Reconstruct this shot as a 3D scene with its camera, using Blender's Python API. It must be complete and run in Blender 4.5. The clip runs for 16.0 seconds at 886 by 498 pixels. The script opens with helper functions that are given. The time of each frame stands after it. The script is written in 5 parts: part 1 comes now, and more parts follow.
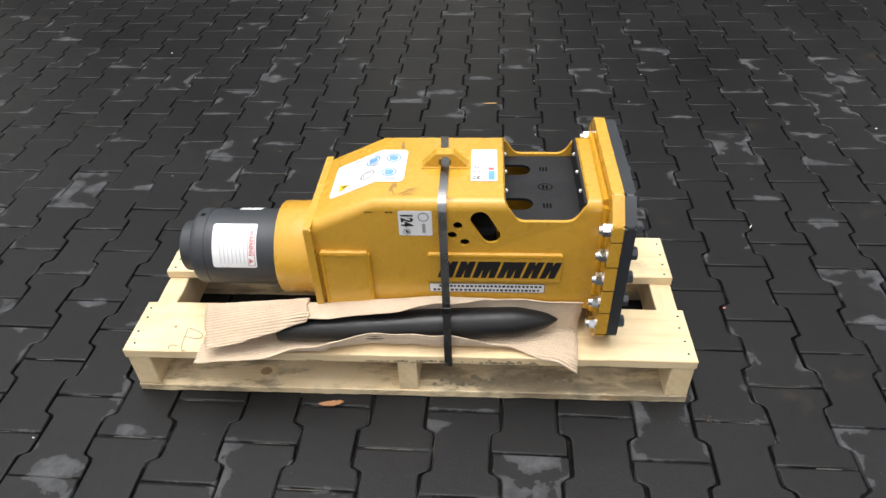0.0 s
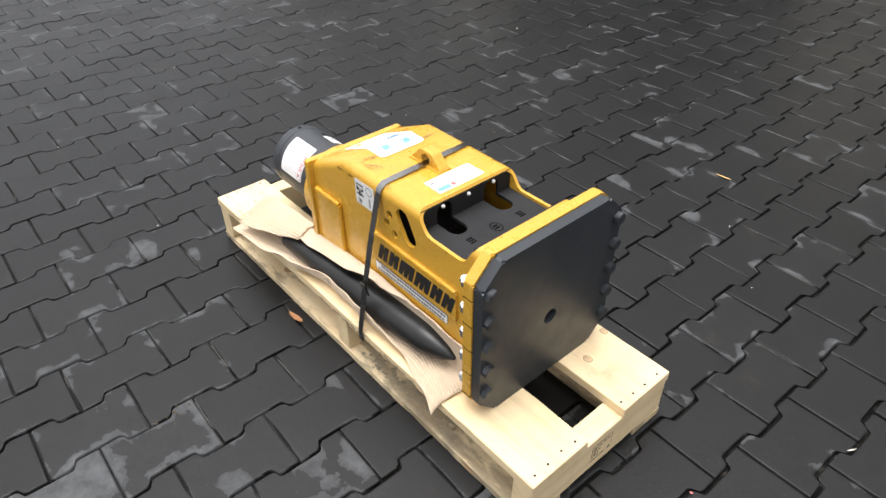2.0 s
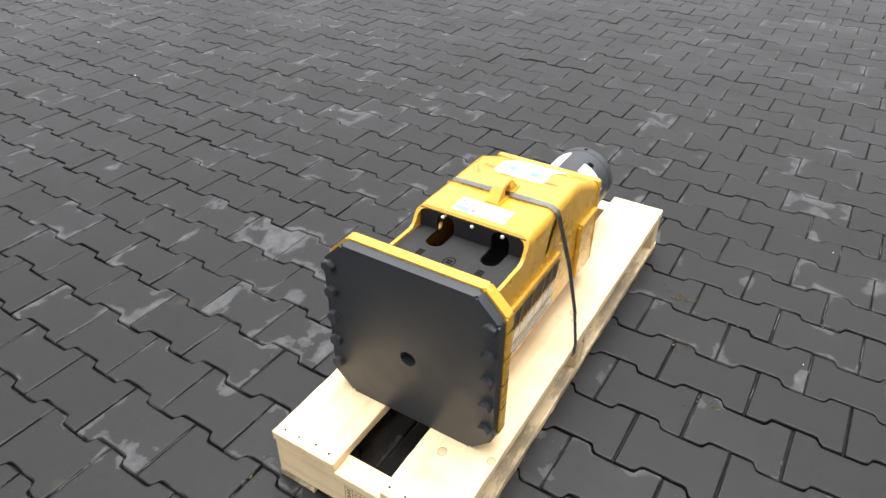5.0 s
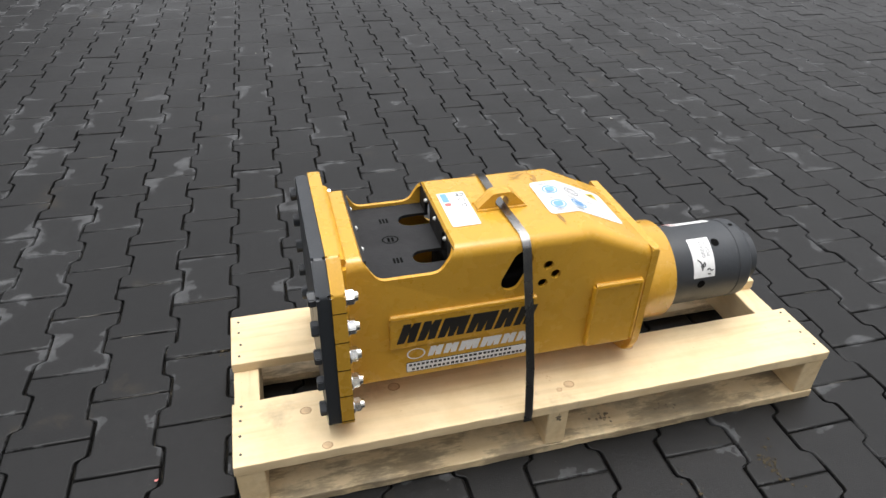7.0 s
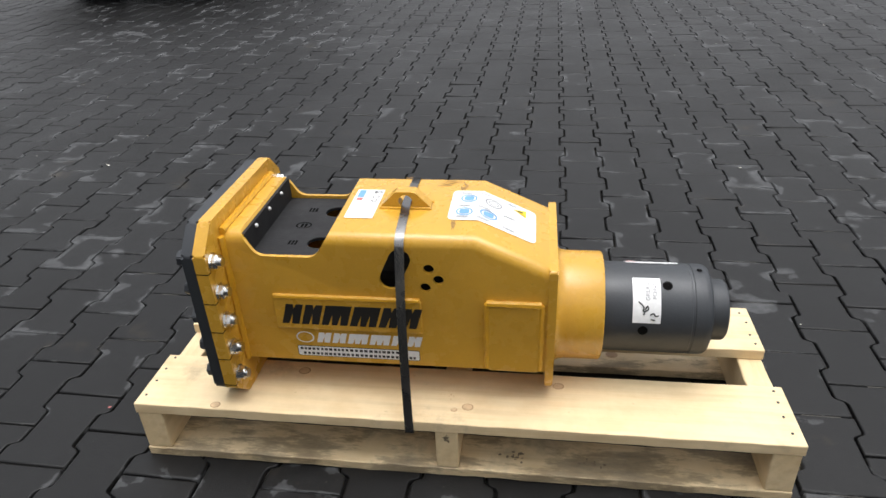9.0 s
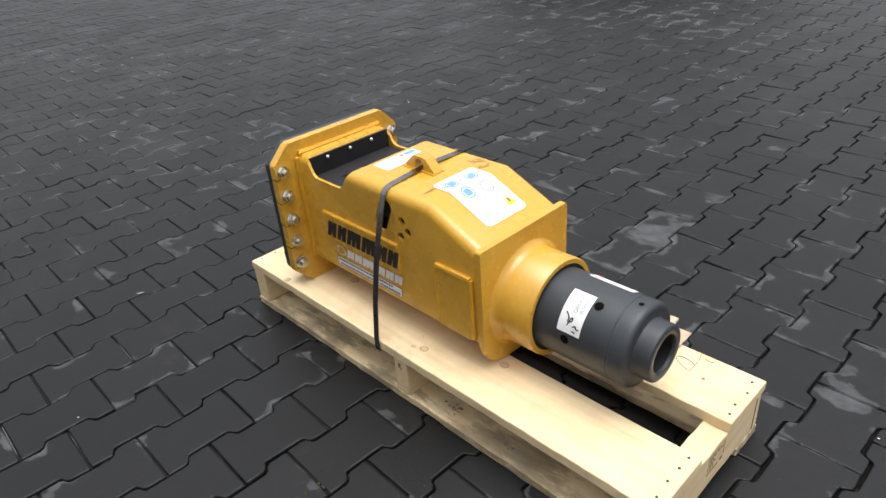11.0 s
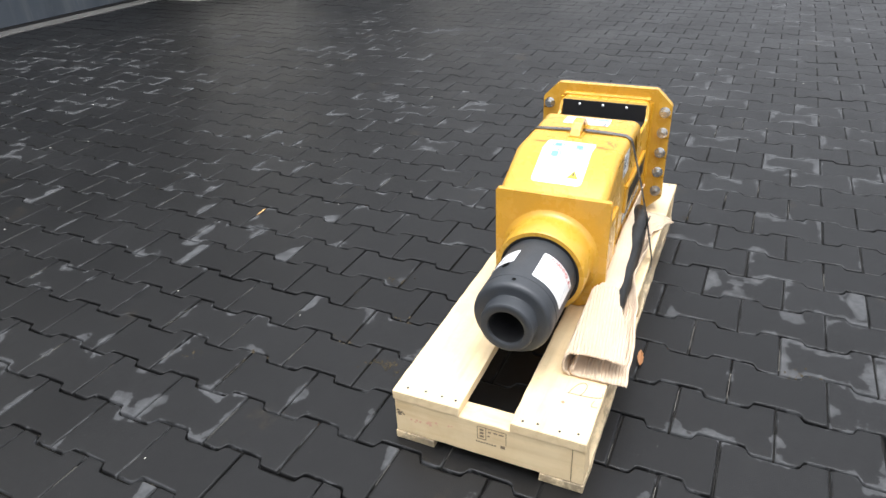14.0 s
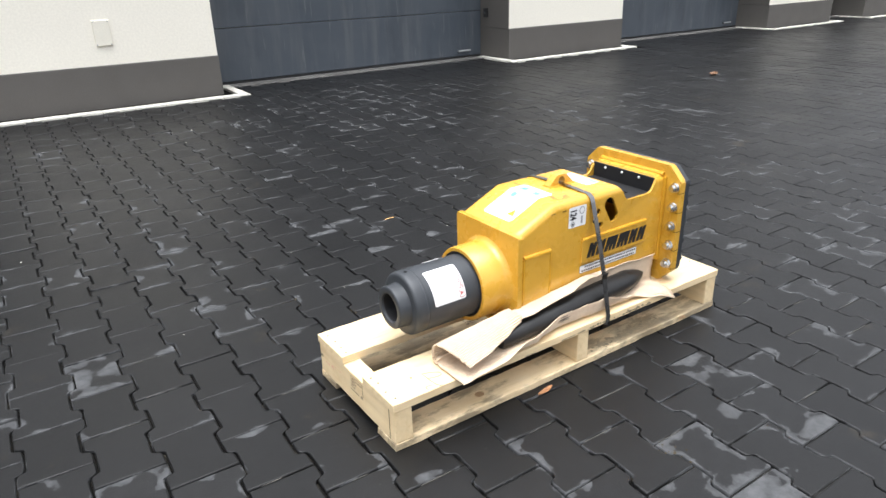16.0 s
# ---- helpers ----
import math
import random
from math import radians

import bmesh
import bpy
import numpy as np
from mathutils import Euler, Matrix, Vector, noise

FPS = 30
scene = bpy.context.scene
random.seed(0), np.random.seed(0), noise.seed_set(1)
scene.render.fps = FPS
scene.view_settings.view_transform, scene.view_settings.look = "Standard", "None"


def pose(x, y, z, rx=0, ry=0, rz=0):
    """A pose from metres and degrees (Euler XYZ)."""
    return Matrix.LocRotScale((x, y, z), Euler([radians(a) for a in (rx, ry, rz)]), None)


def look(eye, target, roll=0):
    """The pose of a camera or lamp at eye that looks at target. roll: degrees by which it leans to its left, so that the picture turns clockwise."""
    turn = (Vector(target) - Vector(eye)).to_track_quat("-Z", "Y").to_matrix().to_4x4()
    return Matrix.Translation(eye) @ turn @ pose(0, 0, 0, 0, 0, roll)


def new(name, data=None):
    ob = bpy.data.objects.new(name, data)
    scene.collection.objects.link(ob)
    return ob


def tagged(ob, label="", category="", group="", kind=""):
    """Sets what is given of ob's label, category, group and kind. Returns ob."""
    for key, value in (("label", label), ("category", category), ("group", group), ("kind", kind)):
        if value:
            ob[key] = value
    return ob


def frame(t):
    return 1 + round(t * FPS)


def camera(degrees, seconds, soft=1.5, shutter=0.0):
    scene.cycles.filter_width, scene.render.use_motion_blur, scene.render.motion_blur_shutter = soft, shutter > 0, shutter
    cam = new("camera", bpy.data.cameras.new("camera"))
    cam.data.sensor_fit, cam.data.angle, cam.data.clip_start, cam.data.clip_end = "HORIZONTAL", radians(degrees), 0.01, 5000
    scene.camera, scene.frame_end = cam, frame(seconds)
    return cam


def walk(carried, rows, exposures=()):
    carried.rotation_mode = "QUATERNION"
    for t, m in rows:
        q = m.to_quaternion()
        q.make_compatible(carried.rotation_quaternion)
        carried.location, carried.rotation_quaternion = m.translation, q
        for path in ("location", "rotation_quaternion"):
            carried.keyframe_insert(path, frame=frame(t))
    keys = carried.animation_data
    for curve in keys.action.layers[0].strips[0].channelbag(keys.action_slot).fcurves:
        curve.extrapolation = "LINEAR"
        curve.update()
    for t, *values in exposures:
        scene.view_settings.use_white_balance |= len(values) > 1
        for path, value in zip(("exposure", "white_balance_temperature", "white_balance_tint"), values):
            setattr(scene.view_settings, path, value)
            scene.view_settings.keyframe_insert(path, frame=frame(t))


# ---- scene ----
cam = camera(67.02, 16.0)
PATH = [
    (0, (0.1646, -1.1173, 1.1734), (0.0428, 0.4188, -0.1016), -2.27),
    (0.5, (0.3481, -1.051, 1.1556), (0.0112, 0.4617, -0.1087), -2.47),
    (1, (0.5694, -0.9854, 1.1668), (-0.1284, 0.383, -0.1141), -4.30),
    (1.5, (0.806, -0.8896, 1.1549), (-0.1618, 0.3169, -0.113), -2.88),
    (2, (0.9959, -0.735, 1.1514), (-0.2044, 0.2878, -0.0786), -0.60),
    (2.5, (1.1997, -0.5842, 1.1419), (-0.2862, 0.1148, 0.0002), -0.72),
    (3, (1.2947, -0.3458, 1.1394), (-0.2806, 0.1214, -0.0008), -0.26),
    (3.5, (1.3441, -0.1233, 1.1508), (-0.2849, 0.0558, 0.0044), -1.10),
    (4, (1.3244, 0.0974, 1.1327), (-0.3113, -0.0885, -0.0031), -2.21),
    (4.5, (1.2435, 0.2852, 1.1404), (-0.3423, -0.1424, -0.0008), 1.22),
    (5, (1.1536, 0.5192, 1.1444), (-0.2447, -0.3344, -0.0028), 0.36),
    (5.8, (0.903, 0.7758, 1.1183), (-0.1531, -0.4722, -0.0336), 0.14),
    (6.7, (0.5802, 0.9515, 1.0798), (-0.0334, -0.58, -0.0507), 0.20),
    (7.5, (0.3073, 1.0174, 1.03), (0.0478, -0.626, -0.0799), 1.38),
    (8, (0.1914, 1.068, 0.9867), (0.0506, -0.6417, -0.0415), -3.19),
    (8.5, (0.0297, 1.0485, 0.9743), (0.0719, -0.6827, -0.0263), -2.73),
    (9.3, (-0.2321, 1.0659, 0.9878), (0.1622, -0.6244, -0.006), -3.05),
    (10.2, (-0.5739, 1.0146, 0.9978), (0.2886, -0.4958, 0.0104), -3.80),
    (11, (-0.8935, 0.8733, 1.021), (0.3775, -0.2954, 0.0118), -4.64),
    (11.5, (-1.0501, 0.694, 1.0329), (0.4179, -0.2096, 0.0188), -3.55),
    (12, (-1.2198, 0.5121, 1.0345), (0.4452, 0.0218, 0.0408), -5.37),
    (12.5, (-1.3365, 0.3031, 1.0366), (0.3687, 0.2043, -0.0039), -5.35),
    (13, (-1.4526, 0.0959, 1.0543), (0.2481, 0.2752, 0.0173), -4.80),
    (13.5, (-1.5058, -0.1301, 1.0398), (0.1443, 0.3627, 0.0227), -3.59),
    (14, (-1.4877, -0.354, 1.0419), (0.0793, 0.3933, 0.0489), -2.74),
    (14.5, (-1.4886, -0.6477, 1.0305), (-0.0615, 0.4019, 0.1024), -1.55),
    (15, (-1.4834, -0.8907, 1.0256), (-0.1982, 0.3787, 0.167), -1.92),
    (15.5, (-1.3501, -1.1542, 1.0471), (-0.198, 0.2701, 0.2444), -1.68),
    (16, (-1.198, -1.301, 1.0355), (-0.1666, 0.2226, 0.2517), -1.49),
]
EXPOSURES = [(0, 0.70, 6450, 11), (1, 0.78, 6450, 11), (2, 1.05, 6450, 11), (3, 1.42, 6450, 10), (4, 1.57, 6450, 10), (4.5, 1.56, 6500, 11), (5.2, 1.36, 6500, 11), (7.5, 0.65, 6450, 11),
             (8.7, 0.63, 6400, 11), (11, 0.73, 6350, 11), (12, 0.88, 6250, 11), (13, 1.01, 6200, 11), (14, 1.20, 6200, 11), (16, 1.38, 6200, 11)]
walk(cam, [(t, look(eye, target, roll)) for t, eye, target, roll in PATH], EXPOSURES)

# ---- light: overcast sky, one broad veiled sun ----
SUN_EL, SUN_AZ = 84.0, 207.0
world = bpy.data.worlds.new("sky")
scene.world = world
world.use_nodes = True
wn, wl = world.node_tree.nodes, world.node_tree.links
sky = wn.new("ShaderNodeTexSky")
sky.sky_type, sky.sun_disc = "NISHITA", False
sky.sun_elevation, sky.sun_rotation = radians(SUN_EL), radians(90 - SUN_AZ)
sky.air_density, sky.dust_density = 1.0, 6.0
pale = wn.new("ShaderNodeHueSaturation")
pale.inputs["Saturation"].default_value = 0.12
wl.new(sky.outputs[0], pale.inputs["Color"])
wl.new(pale.outputs[0], wn["Background"].inputs["Color"])
wn["Background"].inputs["Strength"].default_value = 0.15
sun = new("sun", bpy.data.lights.new("sun", "SUN"))
sun.data.energy, sun.data.angle, sun.data.color = 0.6, radians(60), (1.0, 0.99, 0.97)
sun.matrix_world = look((0, 0, 0), (-math.cos(radians(SUN_EL)) * math.cos(radians(SUN_AZ)), -math.cos(radians(SUN_EL)) * math.sin(radians(SUN_AZ)), -math.sin(radians(SUN_EL))))

GZ = -0.008  # top of the paving
PITCH, LONG, SWAY = 0.1392, 0.2000, 0.0103  # paving stones: width, length, zigzag


# ---- materials ----
def shader(name):
    m = bpy.data.materials.new(name)
    m.use_nodes = True
    return m, m.node_tree.nodes, m.node_tree.links, m.node_tree.nodes["Principled BSDF"]


def nd(n, kind, **kw):
    x = n.new(kind)
    for k, v in kw.items():
        x.inputs[k.replace("_", " ")].default_value = v
    return x


def coords(n, l, scale=(1, 1, 1), source="Object"):
    c, mp = n.new("ShaderNodeTexCoord"), n.new("ShaderNodeMapping")
    mp.inputs["Scale"].default_value = scale
    l.new(c.outputs[source], mp.inputs["Vector"])
    return mp.outputs[0]


def noise_tex(n, l, vec, scale, detail=4.0, rough=0.55):
    t = nd(n, "ShaderNodeTexNoise", Scale=scale, Detail=detail, Roughness=rough)
    l.new(vec, t.inputs["Vector"])
    return t.outputs["Fac"]


def ramp(n, l, fac, *stops):
    r = n.new("ShaderNodeValToRGB")
    while len(r.color_ramp.elements) < len(stops):
        r.color_ramp.elements.new(0.5)
    for e, (p, c) in zip(r.color_ramp.elements, stops):
        e.position, e.color = p, (*c, 1) if len(c) == 3 else (c[0], c[0], c[0], 1)
    l.new(fac, r.inputs["Fac"])
    return r.outputs["Color"]


def mixc(n, l, fac, a, b, mode="MIX"):
    m = n.new("ShaderNodeMix")
    m.data_type, m.blend_type = "RGBA", mode
    for sock, v in ((m.inputs[0], fac), (m.inputs[6], a), (m.inputs[7], b)):
        if isinstance(v, (int, float)):
            sock.default_value = v
        elif isinstance(v, tuple):
            sock.default_value = (*v, 1)
        else:
            l.new(v, sock)
    return m.outputs[2]


def bump(n, l, p, height, strength, distance):
    b = nd(n, "ShaderNodeBump", Strength=strength, Distance=distance)
    l.new(height, b.inputs["Height"])
    l.new(b.outputs[0], p.inputs["Normal"])


def plain(name, col, rough=0.5, metal=0.0, var=0.12, grain=180.0, bumps=0.15, blotch=9.0, spec=0.5, dirt=None, dirt_at=0.62):
    """Paint or metal: colour with fine grain and broad blotches, slight relief."""
    m, n, l, p = shader(name)
    v = coords(n, l)
    a = ramp(n, l, noise_tex(n, l, v, blotch, 5), (0.3, tuple(c * (1 - var) for c in col)), (0.7, tuple(min(1, c * (1 + var)) for c in col)))
    fine = noise_tex(n, l, v, grain, 3)
    c = mixc(n, l, 0.25, a, ramp(n, l, fine, (0.3, tuple(c * 0.8 for c in col)), (0.7, tuple(min(1, c * 1.15) for c in col))))
    if dirt:
        k = ramp(n, l, noise_tex(n, l, v, 23.0, 6, 0.7), (dirt_at, (0,)), (dirt_at + 0.12, (0.7,)))
        c = mixc(n, l, k, c, dirt)
    l.new(c, p.inputs["Base Color"])
    p.inputs["Metallic"].default_value = metal
    p.inputs["Specular IOR Level"].default_value = spec
    l.new(ramp(n, l, noise_tex(n, l, v, blotch * 2.3, 4), (0.3, (max(0, rough - 0.08),)), (0.7, (min(1, rough + 0.1),))), p.inputs["Roughness"])
    bump(n, l, p, fine, bumps, 0.002)
    return m


def timber(name, axis, light=(0.83, 0.665, 0.415), dark=(0.72, 0.545, 0.315), grime=0.0):
    """Fresh sawn pine with grain along an axis, faint knots and grey handling marks."""
    m, n, l, p = shader(name)
    s = [9.0, 9.0, 9.0]
    s[axis] = 0.55
    v = coords(n, l, tuple(s))
    rings = noise_tex(n, l, v, 5.0, 6, 0.6)
    w = nd(n, "ShaderNodeTexWave", Scale=2.2, Distortion=7.0, Detail=3.0)
    w.wave_type, w.bands_direction = "BANDS", "DIAGONAL"
    l.new(v, w.inputs["Vector"])
    info = n.new("ShaderNodeObjectInfo")
    base = ramp(n, l, rings, (0.3, dark), (0.48, light), (0.75, tuple(min(1, c * 1.07) for c in light)))
    c = mixc(n, l, 0.22, base, ramp(n, l, w.outputs["Fac"], (0.2, tuple(c * 0.82 for c in light)), (0.8, light)))
    tint = ramp(n, l, info.outputs["Random"], (0.0, (0.9, 0.88, 0.84)), (1.0, (1.0, 1.0, 1.0)))
    c = mixc(n, l, 1.0, c, tint, "MULTIPLY")
    v2 = coords(n, l)
    marks = ramp(n, l, noise_tex(n, l, v2, 6.5, 6, 0.65), (0.62 - grime, (0,)), (0.80 - grime, (0.8,)))
    c = mixc(n, l, marks, c, (0.34, 0.27, 0.17) if grime < 0.05 else (0.20, 0.18, 0.13))
    if grime:
        s2 = [14.0, 14.0, 14.0]
        s2[axis] = 4.0
        smear = ramp(n, l, noise_tex(n, l, coords(n, l, tuple(s2)), 1.0, 6, 0.7), (0.47, (0,)), (0.54, (0.6,)), (0.68, (0.88,)))
        c = mixc(n, l, smear, c, (0.150, 0.122, 0.084))
    tone = ramp(n, l, noise_tex(n, l, v2, 14.0, 5, 0.6), (0.35, (0.92, 0.89, 0.84)), (0.6, (1.0, 1.0, 1.0)))
    c = mixc(n, l, 1.0, c, tone, "MULTIPLY")
    spots = ramp(n, l, noise_tex(n, l, v2, 55.0, 4, 0.6), (0.70, (0,)), (0.76, (0.4,)))
    c = mixc(n, l, spots, c, (0.36, 0.25, 0.13))
    streak = ramp(n, l, noise_tex(n, l, v, 1.3, 3, 0.5), (0.66, (0,)), (0.72, (0.35,)))
    c = mixc(n, l, streak, c, (0.45, 0.24, 0.11))
    l.new(c, p.inputs["Base Color"])
    p.inputs["Roughness"].default_value = 0.62
    p.inputs["Specular IOR Level"].default_value = 0.35
    v3 = coords(n, l, tuple(4 * k for k in s))
    bump(n, l, p, noise_tex(n, l, v3, 9.0, 5), 0.35, 0.0015)
    return m


def paver_material():
    """Damp anthracite concrete with pale dried rims and blots, per-stone shade."""
    m, n, l, p = shader("anthracite_concrete")
    v = coords(n, l, source="Generated")
    geo = n.new("ShaderNodeNewGeometry")
    pos = geo.outputs["Position"]
    info = n.new("ShaderNodeObjectInfo")
    spot = n.new("ShaderNodeAttribute")
    spot.attribute_name = "spot"
    on = n.new("ShaderNodeSeparateXYZ")
    l.new(spot.outputs["Vector"], on.inputs[0])
    def math2(kind, x, y):
        g = n.new("ShaderNodeMath")
        g.operation = kind
        for sock, v in zip(g.inputs, (x, y)):
            if isinstance(v, float):
                sock.default_value = v
            elif v is not None:
                l.new(v, sock)
        return g.outputs[0]
    # distance from the stone's own edge: half width by its bone shape, half length
    ax, ay = math2("ABSOLUTE", on.outputs["X"], None), math2("ABSOLUTE", on.outputs["Y"], None)
    wide = n.new("ShaderNodeMapRange")
    for k, v in (("From Min", LONG / 4 - 0.0065), ("From Max", LONG / 4 + 0.0065), ("To Min", PITCH / 2 - SWAY), ("To Max", PITCH / 2 + SWAY)):
        wide.inputs[k].default_value = v
    l.new(ay, wide.inputs["Value"])
    inset = math2("MINIMUM", math2("SUBTRACT", wide.outputs[0], ax), math2("SUBTRACT", LONG / 2, ay))
    add = n.new("ShaderNodeMath")
    add.operation = "ADD"
    l.new(info.outputs["Random"], add.inputs[0])
    l.new(geo.outputs["Random Per Island"], add.inputs[1])
    fr = n.new("ShaderNodeMath")
    fr.operation = "FRACT"
    l.new(add.outputs[0], fr.inputs[0])
    stone = ramp(n, l, fr.outputs[0], (0.0, (0.0042, 0.0043, 0.0044)), (0.5, (0.0062, 0.0063, 0.0064)), (1.0, (0.0098, 0.0100, 0.0102)))
    broad = ramp(n, l, noise_tex(n, l, pos, 1.1, 4), (0.3, (0.8,)), (0.7, (1.2,)))
    c = mixc(n, l, 1.0, stone, broad, "MULTIPLY")
    grit = noise_tex(n, l, pos, 420.0, 3)
    mottle = noise_tex(n, l, pos, 38.0, 4, 0.65)
    c = mixc(n, l, 1.0, c, ramp(n, l, mottle, (0.3, (0.65,)), (0.7, (1.4,))), "MULTIPLY")
    c = mixc(n, l, 0.4, c, ramp(n, l, grit, (0.3, (0.0025, 0.0025, 0.0025)), (0.72, (0.0130, 0.0130, 0.0130))))
    speck = ramp(n, l, noise_tex(n, l, pos, 130.0, 2, 0.5), (0.72, (0,)), (0.76, (0.5,)))
    c = mixc(n, l, speck, c, (0.075, 0.073, 0.068))
    def madd(x, k, y):
        g = n.new("ShaderNodeMath")
        g.operation = "MULTIPLY_ADD"
        l.new(x, g.inputs[0])
        g.inputs[1].default_value = k
        if isinstance(y, float):
            g.inputs[2].default_value = y
        else:
            l.new(y, g.inputs[2])
        return g.outputs[0]
    blot = noise_tex(n, l, pos, 7.5, 4, 0.55)
    region = noise_tex(n, l, pos, 0.75, 2, 0.5)
    # the stain that a stone carries: reach falls off from its centre
    stain = n.new("ShaderNodeAttribute")
    stain.attribute_name = "blot"
    at = n.new("ShaderNodeSeparateXYZ")
    l.new(stain.outputs["Vector"], at.inputs[0])
    flat = n.new("ShaderNodeCombineXYZ")
    l.new(at.outputs["X"], flat.inputs["X"])
    l.new(at.outputs["Y"], flat.inputs["Y"])
    reach = n.new("ShaderNodeVectorMath")
    reach.operation = "LENGTH"
    l.new(flat.outputs[0], reach.inputs[0])
    own = math2("MULTIPLY", math2("MAXIMUM", madd(reach.outputs["Value"], -0.075, 0.085), 0.0), at.outputs["Z"])
    # dried water marks: bands of uneven width along the edges, drier towards the open side of the yard
    sep = n.new("ShaderNodeSeparateXYZ")
    l.new(pos, sep.inputs[0])
    fray = noise_tex(n, l, pos, 30.0, 5, 0.6)
    width = madd(blot, 0.20, madd(fr.outputs[0], 0.050, madd(region, 0.06, madd(fray, 0.034, madd(sep.outputs["Y"], -0.0025, -0.1885)))))
    zone = n.new("ShaderNodeVectorMath")
    zone.operation = "DISTANCE"
    l.new(pos, zone.inputs[0])
    zone.inputs[1].default_value = (1.0, 3.7, 0)
    width = math2("ADD", width, math2("MAXIMUM", madd(zone.outputs["Value"], -0.012, 0.018), 0.0))
    inside = math2("SUBTRACT", math2("ADD", width, own), inset)
    band = ramp(n, l, madd(inside, 20.0, 0.5), (0.48, (0,)), (0.53, (0.62,)), (0.66, (0.72,)), (0.95, (1.0,)))
    dry = mixc(n, l, 1.0, band, ramp(n, l, noise_tex(n, l, pos, 11.0, 5, 0.65), (0.30, (0.5,)), (0.52, (1.0,))), "MULTIPLY")
    # pale worn arrises, broken along their length
    worn = ramp(n, l, madd(region, 0.5, madd(noise_tex(n, l, pos, 13.0, 5, 0.7), 1.0, -0.25)), (0.56, (0,)), (0.62, (0.8,)))
    arris = ramp(n, l, on.outputs["Z"], (0.25, (0,)), (0.8, (1.0,)))
    dry = mixc(n, l, 1.0, dry, mixc(n, l, 1.0, worn, arris, "MULTIPLY"), "LIGHTEN")
    c = mixc(n, l, dry, c, ramp(n, l, mottle, (0.3, (0.044, 0.046, 0.048)), (0.7, (0.084, 0.086, 0.088))))
    moss = ramp(n, l, noise_tex(n, l, pos, 3.3, 6, 0.75), (0.62, (0,)), (0.74, (0.55,)))
    c = mixc(n, l, moss, c, (0.052, 0.040, 0.024))
    l.new(c, p.inputs["Base Color"])
    wet = ramp(n, l, noise_tex(n, l, pos, 2.3, 4), (0.3, (0.37,)), (0.7, (0.51,)))
    l.new(mixc(n, l, dry, wet, (0.75, 0.75, 0.75)), p.inputs["Roughness"])
    p.inputs["Specular IOR Level"].default_value = 0.295
    bump(n, l, p, madd(mottle, 0.7, grit), 0.5, 0.0012)
    return m


def joint_material():
    m, n, l, p = shader("joint_sand")
    geo = n.new("ShaderNodeNewGeometry")
    pos = geo.outputs["Position"]
    k = noise_tex(n, l, pos, 26.0, 6, 0.75)
    c = ramp(n, l, k, (0.35, (0.003, 0.003, 0.003)), (0.55, (0.007, 0.0065, 0.0055)), (0.63, (0.022, 0.019, 0.014)), (0.72, (0.10, 0.095, 0.08)))
    l.new(c, p.inputs["Base Color"])
    p.inputs["Roughness"].default_value = 0.95
    p.inputs["Specular IOR Level"].default_value = 0.1
    bump(n, l, p, noise_tex(n, l, pos, 300.0, 3), 0.6, 0.003)
    return m


def door_material():
    """Blue-grey door paint, weathered: upright rain streaks, pale drips and darker blotches."""
    m, n, l, p = shader("blue_grey_door")
    base = ramp(n, l, noise_tex(n, l, coords(n, l), 1.6, 5), (0.3, (0.058, 0.070, 0.085)), (0.7, (0.082, 0.094, 0.108)))
    streak = ramp(n, l, noise_tex(n, l, coords(n, l, (7.0, 7.0, 0.55)), 1.0, 6, 0.65), (0.50, (0,)), (0.62, (0.35,)), (0.75, (0.8,)))
    c = mixc(n, l, streak, base, (0.125, 0.132, 0.138))
    dark = ramp(n, l, noise_tex(n, l, coords(n, l, (3.0, 3.0, 0.8)), 1.0, 5, 0.6), (0.52, (0,)), (0.66, (0.55,)))
    c = mixc(n, l, dark, c, (0.040, 0.048, 0.058))
    drip = ramp(n, l, noise_tex(n, l, coords(n, l, (30.0, 30.0, 2.0)), 1.0, 3, 0.5), (0.66, (0,)), (0.72, (0.5,)))
    c = mixc(n, l, drip, c, (0.17, 0.175, 0.175))
    l.new(c, p.inputs["Base Color"])
    p.inputs["Roughness"].default_value = 0.45
    bump(n, l, p, noise_tex(n, l, coords(n, l), 140.0, 3), 0.3, 0.002)
    return m


M_PAVER, M_JOINT = paver_material(), joint_material()
M_WOOD_X, M_WOOD_Y = timber("pine_lengthwise", 0), timber("pine_crosswise", 1)
M_WOOD_OLD = timber("pine_handled", 0, (0.74, 0.60, 0.385), (0.62, 0.47, 0.275), 0.10)
M_HEART = plain("knot_heart", (0.60, 0.42, 0.24), 0.6, var=0.25, blotch=60)
M_FILL = plain("dark_joint_sand", (0.012, 0.0115, 0.0105), 0.95, var=0.5, blotch=40, spec=0.2)
M_SAND = plain("pale_sand", (0.105, 0.10, 0.088), 0.9, var=0.5, blotch=30, spec=0.2)
M_KNOT = plain("knot", (0.40, 0.25, 0.13), 0.6, var=0.4)
M_YELLOW = plain("yellow_paint", (0.60, 0.330, 0.036), 0.27, var=0.05, bumps=0.05, grain=260, dirt=(0.22, 0.13, 0.03), dirt_at=0.70)
M_YELLOW.node_tree.nodes["Principled BSDF"].inputs["Coat Weight"].default_value = 0.3
M_YELLOW.node_tree.nodes["Principled BSDF"].inputs["Coat Roughness"].default_value = 0.22
M_WELD = plain("painted_weld", (0.60, 0.31, 0.015), 0.4, var=0.15, bumps=0.6, grain=160)
